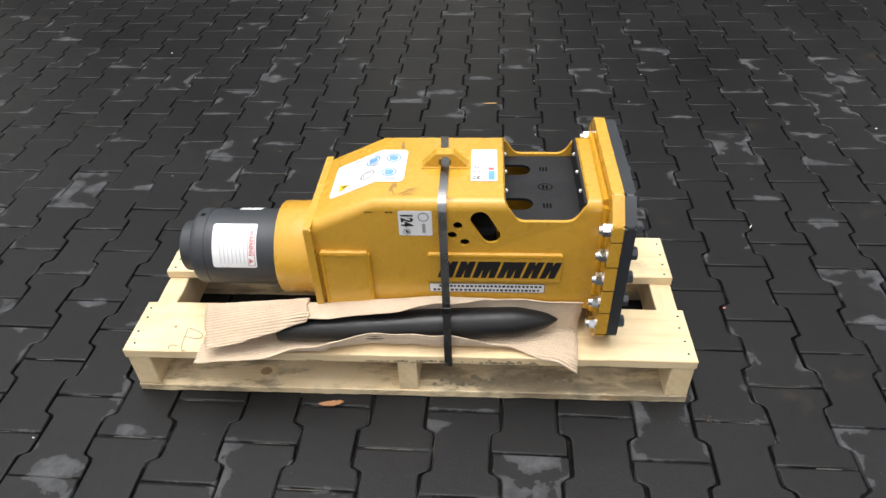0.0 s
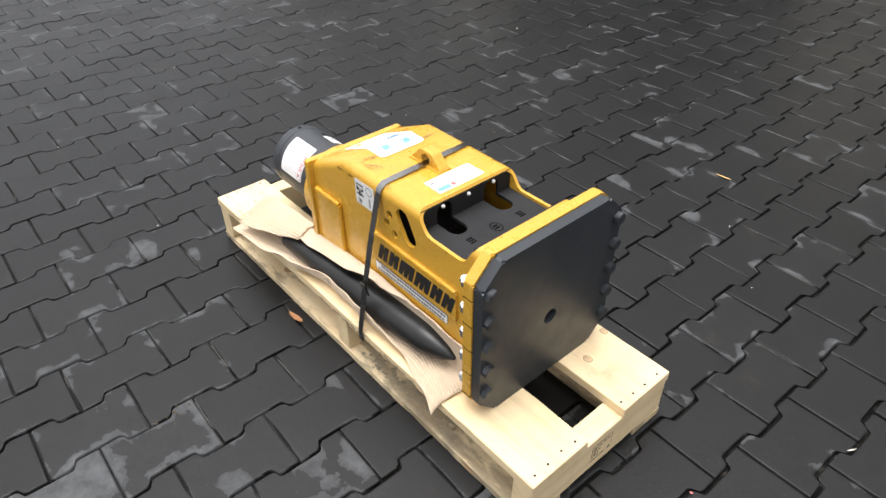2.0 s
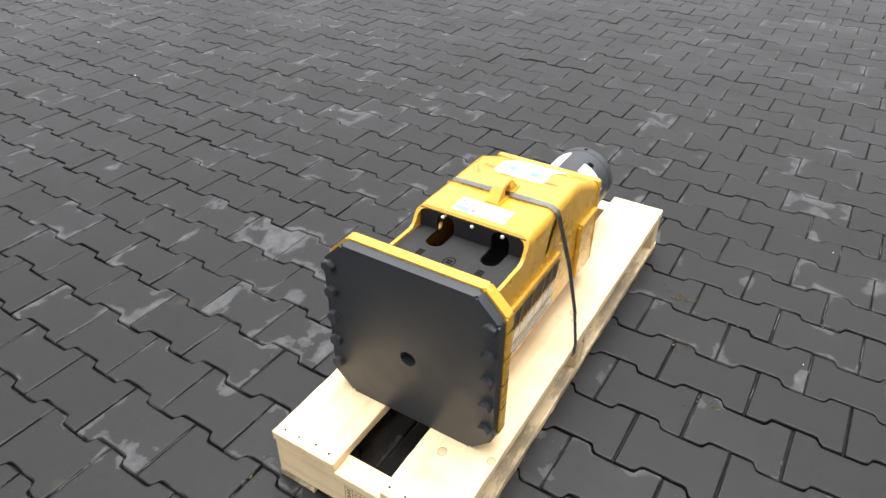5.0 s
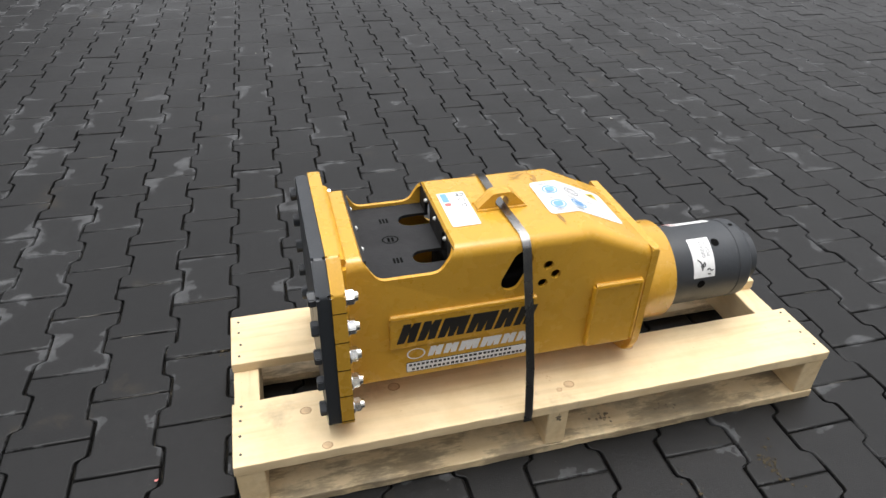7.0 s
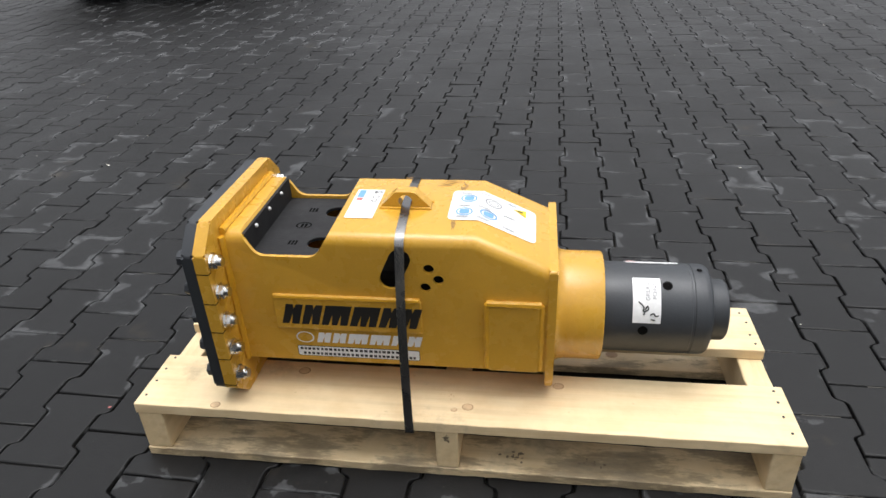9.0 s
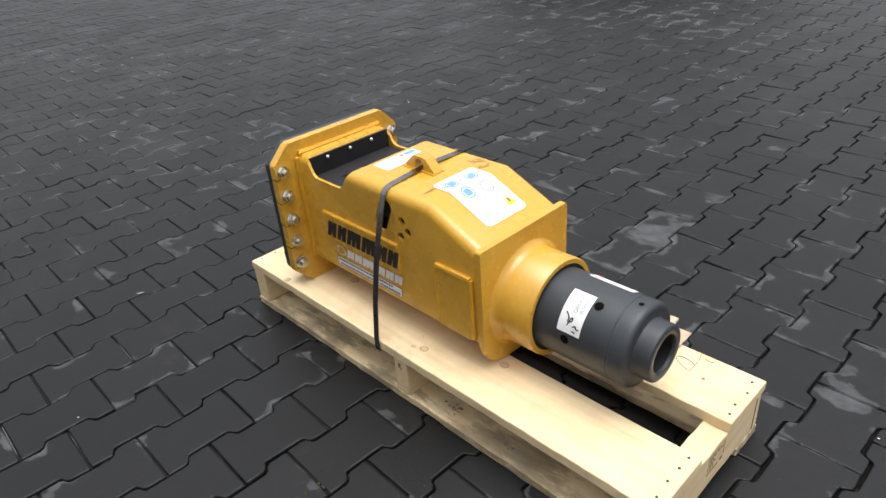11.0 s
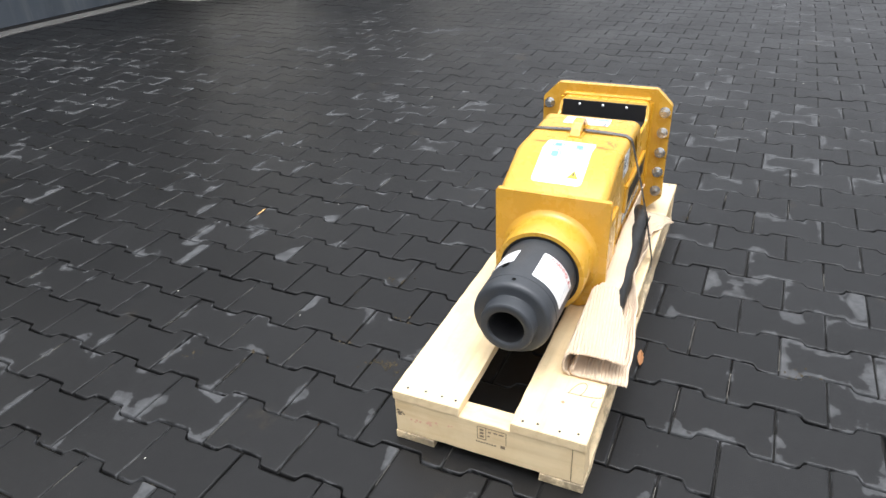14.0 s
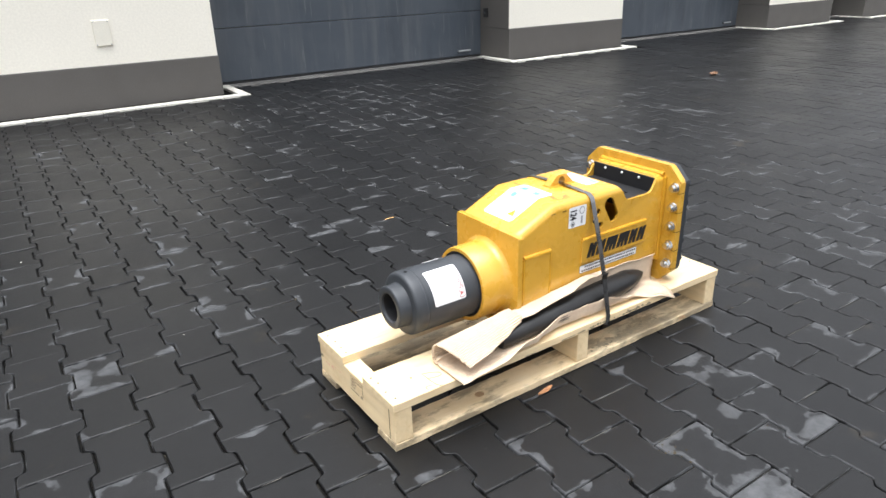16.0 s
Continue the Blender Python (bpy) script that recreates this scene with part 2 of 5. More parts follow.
M_GREY = plain("anthracite_paint", (0.030, 0.034, 0.039), 0.42, var=0.12, grain=240)
M_NOSE = plain("dark_grey_steel", (0.036, 0.040, 0.045), 0.45, var=0.15, grain=200)
M_LINER = plain("black_rubber", (0.015, 0.015, 0.016), 0.62, var=0.2, spec=0.3)
M_HOLE = plain("hole_dark", (0.004, 0.004, 0.004), 0.9, spec=0.05)
M_STEEL = plain("black_steel", (0.018, 0.018, 0.018), 0.38, metal=0.3, var=0.3, grain=120)
M_CHROME = plain("zinc_plate", (0.72, 0.72, 0.70), 0.22, metal=1.0, var=0.1)
M_RIVET = plain("bright_rivet", (0.8, 0.8, 0.78), 0.35, metal=0.4)
M_STRAP = plain("dark_strap", (0.27, 0.265, 0.26), 0.27, metal=1.0, var=0.25, bumps=0.1)
M_CARD = plain("corrugated_card", (0.60, 0.475, 0.345), 0.85, var=0.12, grain=90, bumps=0.3, spec=0.2)
M_LABEL = plain("white_label", (0.80, 0.80, 0.79), 0.35, var=0.03, bumps=0.02)
M_INK = plain("black_ink", (0.012, 0.012, 0.012), 0.5)
M_STAMP = plain("stamp_ink", (0.22, 0.16, 0.10), 0.6)
M_REDMARK = plain("red_crayon", (0.70, 0.42, 0.28), 0.6, var=0.1)
M_MOULD = plain("grey_mould", (0.27, 0.22, 0.145), 0.8, var=0.35, blotch=50)
M_GREYINK = plain("grey_ink", (0.30, 0.30, 0.31), 0.5)
M_PALEINK = plain("faint_print", (0.56, 0.56, 0.57), 0.5)
M_PENCIL = plain("pencil_line", (0.13, 0.10, 0.07), 0.6)
M_BARK = plain("bark_stain", (0.20, 0.155, 0.10), 0.8, var=0.4, blotch=60)
M_BLUE = plain("blue_ink", (0.16, 0.36, 0.62), 0.45)
M_RED = plain("red_ink", (0.52, 0.16, 0.15), 0.45)
M_SIGNAL = plain("signal_yellow", (0.78, 0.56, 0.02), 0.45)
M_RENDERED = plain("white_render", (0.88, 0.835, 0.72), 0.85, var=0.03, grain=60, bumps=0.5, blotch=1.2)
M_PLINTH = plain("grey_plinth_render", (0.105, 0.097, 0.087), 0.8, var=0.08, grain=90, bumps=0.6, blotch=1.5)
M_DOOR = door_material()
M_SEAL = plain("rubber_seal", (0.012, 0.012, 0.012), 0.7)
M_KERB = plain("white_kerb", (0.66, 0.64, 0.56), 0.8, var=0.12, blotch=4, dirt=(0.30, 0.27, 0.18), dirt_at=0.6)
M_CONCRETE = plain("grey_concrete", (0.14, 0.135, 0.125), 0.8, var=0.25, blotch=2.5, grain=60, bumps=0.5)
M_HANDLE = plain("pale_handle", (0.55, 0.56, 0.56), 0.35, metal=0.5)
M_BOXPLATE = plain("cream_plastic", (0.82, 0.78, 0.66), 0.5, var=0.03)
M_LEAF = plain("dry_leaf", (0.36, 0.17, 0.07), 0.7, var=0.35, blotch=60)
M_LEAF_DARK = plain("dark_dry_leaf", (0.20, 0.105, 0.055), 0.7, var=0.35, blotch=60)
M_STRAW = plain("straw", (0.60, 0.36, 0.13), 0.7, var=0.2)
M_SOIL = plain("brown_soil", (0.050, 0.040, 0.024), 0.9, var=0.4, blotch=80, spec=0.2)
M_SCUFF = plain("scuffed_paint", (0.34, 0.19, 0.05), 0.6, var=0.4, blotch=40)
M_CARPAINT = plain("black_car_paint", (0.012, 0.012, 0.013), 0.2, var=0.1, bumps=0.02)
M_GLASS = plain("dark_glazing", (0.02, 0.022, 0.025), 0.08, var=0.05, bumps=0.0)


# ---- mesh helpers ----
def part(name, bm, material, parent=None, label="", smooth=False):
    me = bpy.data.meshes.new(name)
    bmesh.ops.recalc_face_normals(bm, faces=bm.faces)
    bm.to_mesh(me)
    bm.free()
    return part_mesh(name, me, material, parent, label, smooth)


def part_mesh(name, me, material, parent=None, label="", smooth=False):
    me.materials.clear()
    me.materials.append(material)
    if smooth:
        me.polygons.foreach_set("use_smooth", [True] * len(me.polygons))
        me.set_sharp_from_angle(angle=radians(35))
    ob = new(name, me)
    if parent:
        ob.parent = parent
    if label:
        tagged(ob, label)
    return ob


def thing(name, label, category, kind="", group="", at=None):
    ob = new(name)
    ob.empty_display_size = 0.05
    if at is not None:
        ob.matrix_world = at
    return tagged(ob, label, category, group, kind)


def prism(bm, outline, axis, a, b):
    """Extrudes a closed outline from a to b along an axis (the outline's two coordinates are the other axes in order)."""
    def place(p, k):
        q = list(p)
        q.insert(axis, k)
        return bm.verts.new(q)
    lo, hi = [place(p, a) for p in outline], [place(p, b) for p in outline]
    n = len(outline)
    bm.faces.new(lo), bm.faces.new(hi[::-1])
    for i in range(n):
        bm.faces.new((lo[i], hi[i], hi[(i + 1) % n], lo[(i + 1) % n]))
    return bm


def box(x0, x1, y0, y1, z0, z1, bevel=0.0, seg=2, bm=None):
    own = bmesh.new()
    prism(own, [(x0, y0), (x1, y0), (x1, y1), (x0, y1)], 2, z0, z1)
    if bevel:
        bmesh.ops.bevel(own, geom=own.edges[:], offset=bevel, segments=seg, affect="EDGES", profile=0.5)
    if bm is None:
        return own
    join(bm, own)
    return bm


def join(bm, other):
    me = bpy.data.meshes.new("tmp")
    other.to_mesh(me)
    other.free()
    bm.from_mesh(me)
    bpy.data.meshes.remove(me)


def lathe(profile, cy, cz, seg=64, closed=True):
    """A body turned round the x axis at (cy, cz), from rows of (x, radius)."""
    bm = bmesh.new()
    rings = []
    for x, r in profile:
        rings.append([bm.verts.new((x, cy + r * math.sin(a), cz + r * math.cos(a))) for a in np.linspace(0, 2 * math.pi, seg, endpoint=False)])
    for p, q in zip(rings, rings[1:]):
        for i in range(seg):
            bm.faces.new((p[i], p[(i + 1) % seg], q[(i + 1) % seg], q[i]))
    if closed:
        bm.faces.new(rings[0]), bm.faces.new(rings[-1])
    return bm


def disc(axis, centre, r, thick, seg=20, bm=None):
    """A short rod along an axis, its base at centre, thick may be negative."""
    own = bmesh.new()
    ax = [i for i in range(3) if i != axis]
    prism(own, [(centre[ax[0]] + r * math.cos(a), centre[ax[1]] + r * math.sin(a)) for a in np.linspace(0, 2 * math.pi, seg, endpoint=False)], axis, centre[axis], centre[axis] + thick)
    if bm is None:
        return own
    join(bm, own)
    return bm


def rounded(points, radii, seg=5):
    """A closed outline with rounded corners."""
    out, n = [], len(points)
    for i, (p, r) in enumerate(zip(points, radii)):
        p, a, b = Vector(p), Vector(points[i - 1]), Vector(points[(i + 1) % n])
        if r <= 0:
            out.append(tuple(p))
            continue
        u, w = (a - p).normalized(), (b - p).normalized()
        half = u.angle(w) / 2
        d = min(r / math.tan(half), 0.48 * (a - p).length, 0.48 * (b - p).length)
        s, e = p + u * d, p + w * d
        for k in range(seg + 1):
            t = k / seg
            out.append(tuple((1 - t) ** 2 * s + 2 * t * (1 - t) * p + t * t * e))
    return out


def bake_cut(bm, cutters):
    """The mesh of bm with the cutters taken away."""
    def hold(b):
        me = bpy.data.meshes.new("tmp")
        bmesh.ops.recalc_face_normals(b, faces=b.faces)
        b.to_mesh(me)
        b.free()
        return new("tmp", me)
    base, subs = hold(bm), [hold(c) for c in cutters]
    for c in subs:
        md = base.modifiers.new("cut", "BOOLEAN")
        md.operation, md.solver, md.object = "DIFFERENCE", "EXACT", c
    dg = bpy.context.evaluated_depsgraph_get()
    me = bpy.data.meshes.new_from_object(base.evaluated_get(dg))
    for o in (base, *subs):
        old = o.data
        bpy.data.objects.remove(o)
        bpy.data.meshes.remove(old)
    return me


def lettering(text, size, m, squash=1.0, depth=0.0003, bold=0.0):
    """A mesh of words in the built-in font, centred, laid at the matrix m."""
    cu = bpy.data.curves.new("tmp", "FONT")
    cu.body, cu.size, cu.extrude, cu.offset = text, size, depth, bold
    cu.align_x, cu.align_y = "CENTER", "CENTER"
    ob = new("tmp", cu)
    me = bpy.data.meshes.new_from_object(ob.evaluated_get(bpy.context.evaluated_depsgraph_get()))
    bpy.data.objects.remove(ob)
    bpy.data.curves.remove(cu)
    me.transform(m @ Matrix.Diagonal((squash, 1, 1, 1)))
    return me


# ---- ground and paving ----
def build_ground():
    bm = bmesh.new()
    z = GZ - 0.0095
    for (x0, x1, y0, y1) in ((-250, 250, -250, 250),):
        bm.faces.new([bm.verts.new(c) for c in ((x0, y0, z), (x1, y0, z), (x1, y1, z), (x0, y1, z))])
    return tagged(part("ground", bm, M_JOINT), "dark sandy joint bed under the paved yard", "ground", kind="structure")


build_ground()

# ---- the workshop wall along the yard ----
WALL = pose(0.82, 4.685, GZ, 0, 0, -0.6)
V_FACE, V_DOOR, PLINTH, HEAD, TOP = 0.20, 0.72, 0.343, 2.9, 3.5
# the two westernmost piers are unseen, added to shape what the paving reflects
PIERS = [(-12.30, -10.43), (-7.18, -5.31), (-2.06, -0.19), (3.13, 4.99), (8.24, 10.05), (11.15, 13.0), (16.4, 25.0)]


def build_wall():
    wall = thing("wall_north", "white rendered workshop wall with grey plinth and reveals", "wall", "structure", at=WALL)
    for u0, u1 in PIERS:
        part("pier", box(u0, u1, V_FACE, V_FACE + 0.9, PLINTH + 0.003, TOP), M_RENDERED, wall, "white rendered pier")
        part("plinth", box(u0 - 0.004, u1 + 0.004, V_FACE - 0.012, V_FACE + 0.9, 0.0, PLINTH, 0.004), M_PLINTH, wall, "dark grey plinth")
        for a, b in ((u0 - 0.006, u0 - 0.001), (u1 + 0.001, u1 + 0.006)):
            part("reveal", box(a, b, V_FACE + 0.002, V_FACE + 0.9, PLINTH + 0.003, HEAD), M_PLINTH, wall, "grey reveal")
    part("lintel", box(-12.3, 25.0, V_FACE + 0.01, V_FACE + 0.88, HEAD, TOP - 0.01), M_RENDERED, wall)
    part("back_wall", box(-12.3, 25.0, V_FACE + 0.95, V_FACE + 1.1, 0.0, TOP), M_RENDERED, wall)
    return wall


def build_door(name, u0, u1, label):
    door = thing(name, label, "garage door", "structure", at=WALL)
    z = 0.025
    part("rubber_seal", box(u0 + 0.02, u1 - 0.02, V_DOOR - 0.01, V_DOOR + 0.03, 0.0, z), M_SEAL, door, "black rubber bottom seal")
    while z < HEAD - 0.05:
        part("panel", box(u0 + 0.01, u1 - 0.01, V_DOOR, V_DOOR + 0.045, z + 0.003, min(z + 0.5, HEAD - 0.01), 0.004), M_DOOR, door)
        z += 0.502
    h = part("handle", box(u1 - 0.36, u1 - 0.18, V_DOOR - 0.030, V_DOOR - 0.014, 0.078, 0.098, 0.005), M_HANDLE, door, "small pale metal pull handle")
    for u in (u1 - 0.352, u1 - 0.205):
        part("handle_post", box(u, u + 0.018, V_DOOR - 0.0145, V_DOOR - 0.0005, 0.076, 0.100, 0.003), M_SEAL, h, "dark handle post")
    return door


def build_kerbs():
    kerb = thing("kerb", "white concrete edging stones along the wall piers", "kerb", "structure", at=WALL)
    def line(a, b):
        (u0, v0), (u1, v1) = a, b
        n = max(1, round(math.hypot(u1 - u0, v1 - v0) / 0.25))
        for i in range(n):
            p, q = i / n, (i + 1) / n
            if abs(v1 - v0) < 1e-6:
                bm = box(u0 + (u1 - u0) * p + 0.002, u0 + (u1 - u0) * q - 0.002, v0, v0 + 0.085, -0.03, 0.012 + 0.002 * random.random(), 0.004, 1)
            else:
                bm = box(u0, u0 + 0.085, v0 + (v1 - v0) * p + 0.002, v0 + (v1 - v0) * q - 0.002, -0.03, 0.012 + 0.002 * random.random(), 0.004, 1)
            part("kerb_stone", bm, M_KERB, kerb)
    line((-2.94, 0.0), (0.0, 0.0))
    line((-0.085, 0.087), (-0.085, 0.66))
    for u0, u1 in PIERS[3:6]:
        line((u0 - 0.10, 0.0), (u1 + 0.10, 0.0))
        line((u0 - 0.10, 0.087), (u0 - 0.10, 0.66))
        line((u1 + 0.015, 0.087), (u1 + 0.015, 0.50))
    return kerb


wall = build_wall()
build_door("door_1", -0.19, 3.13, "closed blue-grey sectional garage door with weathered panels")
build_door("door_2", 4.99, 8.24, "closed blue-grey sectional garage door beyond a pier")
# two unseen doors, added west of view so the paving reflects something dark
build_door("unseen_door_5", -5.31, -2.06, "unseen garage door added beside a white pier to darken the ground's reflection")
build_door("unseen_door_6", -10.43, -7.18, "unseen garage door added at the far end to darken the ground's reflection")
build_door("door_3", 13.0, 16.4, "closed blue-grey sectional garage door far along the wall")
kerb = build_kerbs()
for u0, u1 in ((-5.30, -2.07), (-0.18, 3.12), (5.01, 8.23), (10.06, 11.14), (13.01, 16.39)):
    th = part("threshold", box(u0, u1, 0.53, V_DOOR + 0.2, -0.03, 0.006, 0.003, 1), M_CONCRETE)
    th.matrix_world = WALL
    tagged(th, "worn grey concrete threshold strip before the door", "threshold", kind="structure")
entry = thing("door_4", "dark glazed entrance door set back between piers", "door", "structure", at=WALL)
part("door_frame", box(10.07, 11.13, V_DOOR + 0.02, V_DOOR + 0.07, 0.01, 2.2, 0.006), M_PLINTH, entry)
part("pane", box(10.17, 11.03, V_DOOR + 0.012, V_DOOR + 0.03, 0.15, 2.10), M_GLASS, entry, "dark glass pane")


def build_junction_box():
    ob = thing("junction_box", "square cream plastic cover plate screwed to the white wall", "junction box", at=WALL)
    part("cover", box(-1.144, -1.018, V_FACE - 0.014, V_FACE - 0.0005, 0.497, 0.697, 0.005), M_BOXPLATE, ob)
    for u in (-1.133, -1.029):
        for z in (0.508, 0.686):
            part("screw", disc(1, (u, V_FACE - 0.014, z), 0.005, -0.003, 10), M_GREYINK, ob)
    return ob


build_junction_box()
key = thing("key_switch", "small black key switch on the grey door reveal", "switch", at=WALL)
part("housing", box(3.098, 3.123, 0.575, 0.64, 0.455, 0.555, 0.005), M_SEAL, key)
part("lock", disc(0, (3.098, 0.607, 0.505), 0.012, -0.006, 14), M_CHROME, key)


# ---- pallet ----
def plank(x0, x1, y0, y1, z0, z1, bevel, axis, rough):
    """A sawn board: long box with slightly uneven, worn edges."""
    bm = box(x0, x1, y0, y1, z0, z1, bevel)
    lo, hi = (x0, x1) if axis == 0 else (y0, y1)
    n = int((hi - lo) / 0.022)
    no = (1, 0, 0) if axis == 0 else (0, 1, 0)
    for k in range(1, n):
        c = lo + (hi - lo) * k / n
        bmesh.ops.bisect_plane(bm, geom=bm.verts[:] + bm.edges[:] + bm.faces[:], plane_co=tuple(c * q for q in no), plane_no=no)
    for v in bm.verts:
        q = v.co.copy()
        v.co += rough * Vector((noise.noise(q * 37), noise.noise(q * 37 + Vector((9, 0, 0))), 0.6 * noise.noise(q * 23 + Vector((0, 5, 0)))))
    return bm


def build_pallet():
    pal = thing("pallet", "fresh pine pallet with two wide deck boards on the paving", "pallet")
    for y0, y1 in ((-0.2, -0.052), (0.053, 0.2)):
        part("deck_board", plank(-0.6, 0.6, y0, y1, 0.101, 0.1235, 0.0022, 0, 0.0012), M_WOOD_X, pal)
    for x0, x1 in ((-0.597, -0.549), (-0.015, 0.027), (0.550, 0.598)):
        part("runner", plank(x0, x1, -0.198, 0.198, 0.012, 0.1005, 0.003, 1, 0.0012), M_WOOD_Y, pal)
    for y0, y1 in ((-0.2, -0.112), (0.112, 0.2)):
        part("bottom_board", plank(-0.598, 0.598, y0, y1, GZ + 0.0005, 0.0118, 0.002, 0, 0.0022), M_WOOD_OLD, pal, "stained lower board")
    for x, y, r in ((0.301, 0.082, 0.010), (-0.029, 0.156, 0.009), (-0.193, 0.086, 0.009), (0.469, 0.102, 0.009), (0.44, 0.19, 0.008), (-0.005, 0.165, 0.005), (-0.321, -0.156, 0.011)):
        zk = 0.1246 if y > -0.15 else 0.0128
        bm = bmesh.new()
        bmesh.ops.create_circle(bm, cap_ends=True, segments=18, radius=r)
        for v in bm.verts:
            v.co = Vector((v.co.x * 1.2 + x, v.co.y + y, zk))
        k = part("knot", bm, M_KNOT, pal, "brown knot")
        bm = bmesh.new()
        bmesh.ops.create_circle(bm, cap_ends=True, segments=18, radius=r * 0.82)
        for v in bm.verts:
            v.co = Vector((v.co.x * 1.2 + x + 0.0004, v.co.y + y, zk + 0.0003))
        part("knot_heart", bm, M_HEART if y > -0.15 else M_KNOT, k, "paler heart of the knot" if y > -0.15 else "")
    for sx in (-1, 1):
        for y in (-0.179, -0.144, -0.105, -0.074, 0.066, 0.096, 0.132, 0.172):
            part("nail", disc(2, (sx * 0.583 + random.uniform(-0.004, 0.004), y + random.uniform(-0.003, 0.003), 0.1238), 0.0026, 0.0008, 8), M_INK, pal)
    rng = random.Random(9)
    for x, z, w, h in ((-0.055, 0.1065, 0.05, 0.004), (-0.005, 0.108, 0.030, 0.005), (0.03, 0.105, 0.03, 0.003), (0.20, 0.108, 0.06, 0.006), (0.265, 0.106, 0.03, 0.004), (-0.19, 0.105, 0.035, 0.003), (0.40, 0.1045, 0.05, 0.003)):
        bm = bmesh.new()
        n = 9
        lo = [(x - w / 2 + w * k / n, z - h * rng.uniform(0.1, 0.6)) for k in range(n + 1)]
        hi = [(x - w / 2 + w * k / n, z + h * rng.uniform(0.1, 0.6)) for k in range(n + 1)]
        bm.faces.new([bm.verts.new((a, -0.2007, b)) for a, b in lo + hi[::-1]])
        part("bark_streak", bm, M_BARK, pal, "dark streak of bark")
    # heat-treatment stamp on each end: framed box in two cells with unreadable marks, a line of small print below
    for x, o, left, way, zt in ((-0.597, -0.0007, 0.0155, -1, 0.0905), (0.598, 0.0007, -0.030, 1, 0.078)):
        def ink(u0, u1, z0, z1):
            ya, yb = left + way * u0, left + way * u1
            part("stamp_mark", box(min(x, x + o), max(x, x + o), min(ya, yb), max(ya, yb), z0, z1), M_STAMP, pal, "faint stamped mark")
        zb = zt - 0.033
        for u in (0.0, 0.0178, 0.0595):
            ink(u, u + 0.0012, zb, zt)
        ink(0.0013, 0.0594, zt - 0.0012, zt), ink(0.0013, 0.0177, zb, zb + 0.0012)
        for k in range(3):
            ink(0.0055, 0.0135, zb + 0.0055 + 0.0085 * k, zb + 0.0105 + 0.0085 * k)
        for u0, u1, dz in ((0.023, 0.029, 0.008), (0.034, 0.042, 0.007), (0.045, 0.055, 0.007), (0.022, 0.026, 0.019)):
            ink(u0, u1, zt - dz - 0.003, zt - dz)
        for k in range(8):
            ink(-0.003 + 0.0055 * k, 0.0008 + 0.0055 * k, zb - 0.0095, zb - 0.0065)
        ink(0.049, 0.058, zb - 0.010, zb - 0.003)
    def smudges(name, label, m, place, count, wide, high, size, seed):
        """Small ragged islands scattered round a spot; place: turns two offsets into a point on the wood."""
        rs = random.Random(seed)
        bm = bmesh.new()
        for k in range(count):
            u, v, lift = rs.gauss(0, wide), rs.gauss(0, high), 0.00005 * k
            r = size * rs.uniform(0.35, 1.0)
            lean = rs.uniform(0.5, 1.8)
            bm.faces.new([bm.verts.new(place(u + lean * r * rs.uniform(0.6, 1.1) * math.cos(a), v + r * rs.uniform(0.6, 1.1) * math.sin(a), lift)) for a in np.linspace(0, 2 * math.pi, 9, endpoint=False)])
        tagged(part(name, bm, m, pal), label, kind="stuff")
    smudges("red_mark", "faint red scrawl on the end of the pallet", M_REDMARK, lambda u, v, h: (-0.5984 - h, 0.125 + u, 0.058 - 0.20 * u + v), 16, 0.028, 0.003, 0.004, 1)
    smudges("bark_streak", "dark bark at the corner", M_BARK, lambda u, v, h: (-0.5984 - h, 0.186 + u, 0.067 + v), 12, 0.004, 0.007, 0.004, 2)
    part("crack", box(-0.5984, -0.597, -0.1752, -0.1743, 0.016, 0.099), M_BARK, pal, "dark drying crack")
    smudges("resin_spot", "brown resin spots", M_HEART, lambda u, v, h: (0.003 + u, 0.132 + v, 0.1248 + h), 9, 0.004, 0.006, 0.0025, 3)
    smudges("bark_streak", "torn brown spot on the middle runner", M_BARK, lambda u, v, h: (0.004 + u, 0.1999 + h, 0.088 + v), 10, 0.006, 0.004, 0.004, 4)
    smudges("stencil_mark", "unreadable dark stencil marks", M_BARK, lambda u, v, h: (-0.115 + u, 0.162 + v, 0.0132 + h), 12, 0.011, 0.007, 0.0045, 5)
    smudges("stencil_mark", "unreadable dark stencil marks", M_BARK, lambda u, v, h: (-0.255 + u, 0.165 + v, 0.0132 + h), 9, 0.012, 0.005, 0.004, 6)
    for k, x in enumerate((0.12, 0.19, 0.26, 0.33)):
        smudges("mould_stain", "grey mould stain on the lower board", M_MOULD, lambda u, v, h, x=x: (x + u, -0.172 + v, 0.0132 + h), 16, 0.024, 0.009, 0.007, 10 + k)
    for k, x in enumerate((0.05, 0.16, 0.25)):
        smudges("mould_stain", "grey mould stain on the deck edge", M_MOULD, lambda u, v, h, x=x: (x + u, -0.2008 - h, 0.111 + v), 8, 0.024, 0.0025, 0.0050, 20 + k)
    smudges("knot", "torn brown knot on the lower board's edge", M_KNOT, lambda u, v, h: (0.438 + u, -0.2022 - h, 0.003 + v), 7, 0.006, 0.003, 0.006, 30)
    part("knot", disc(2, (-0.508, -0.130, 0.1240), 0.0035, 0.0006, 12), M_KNOT, pal, "small brown knot")
    return pal


pallet = build_pallet()


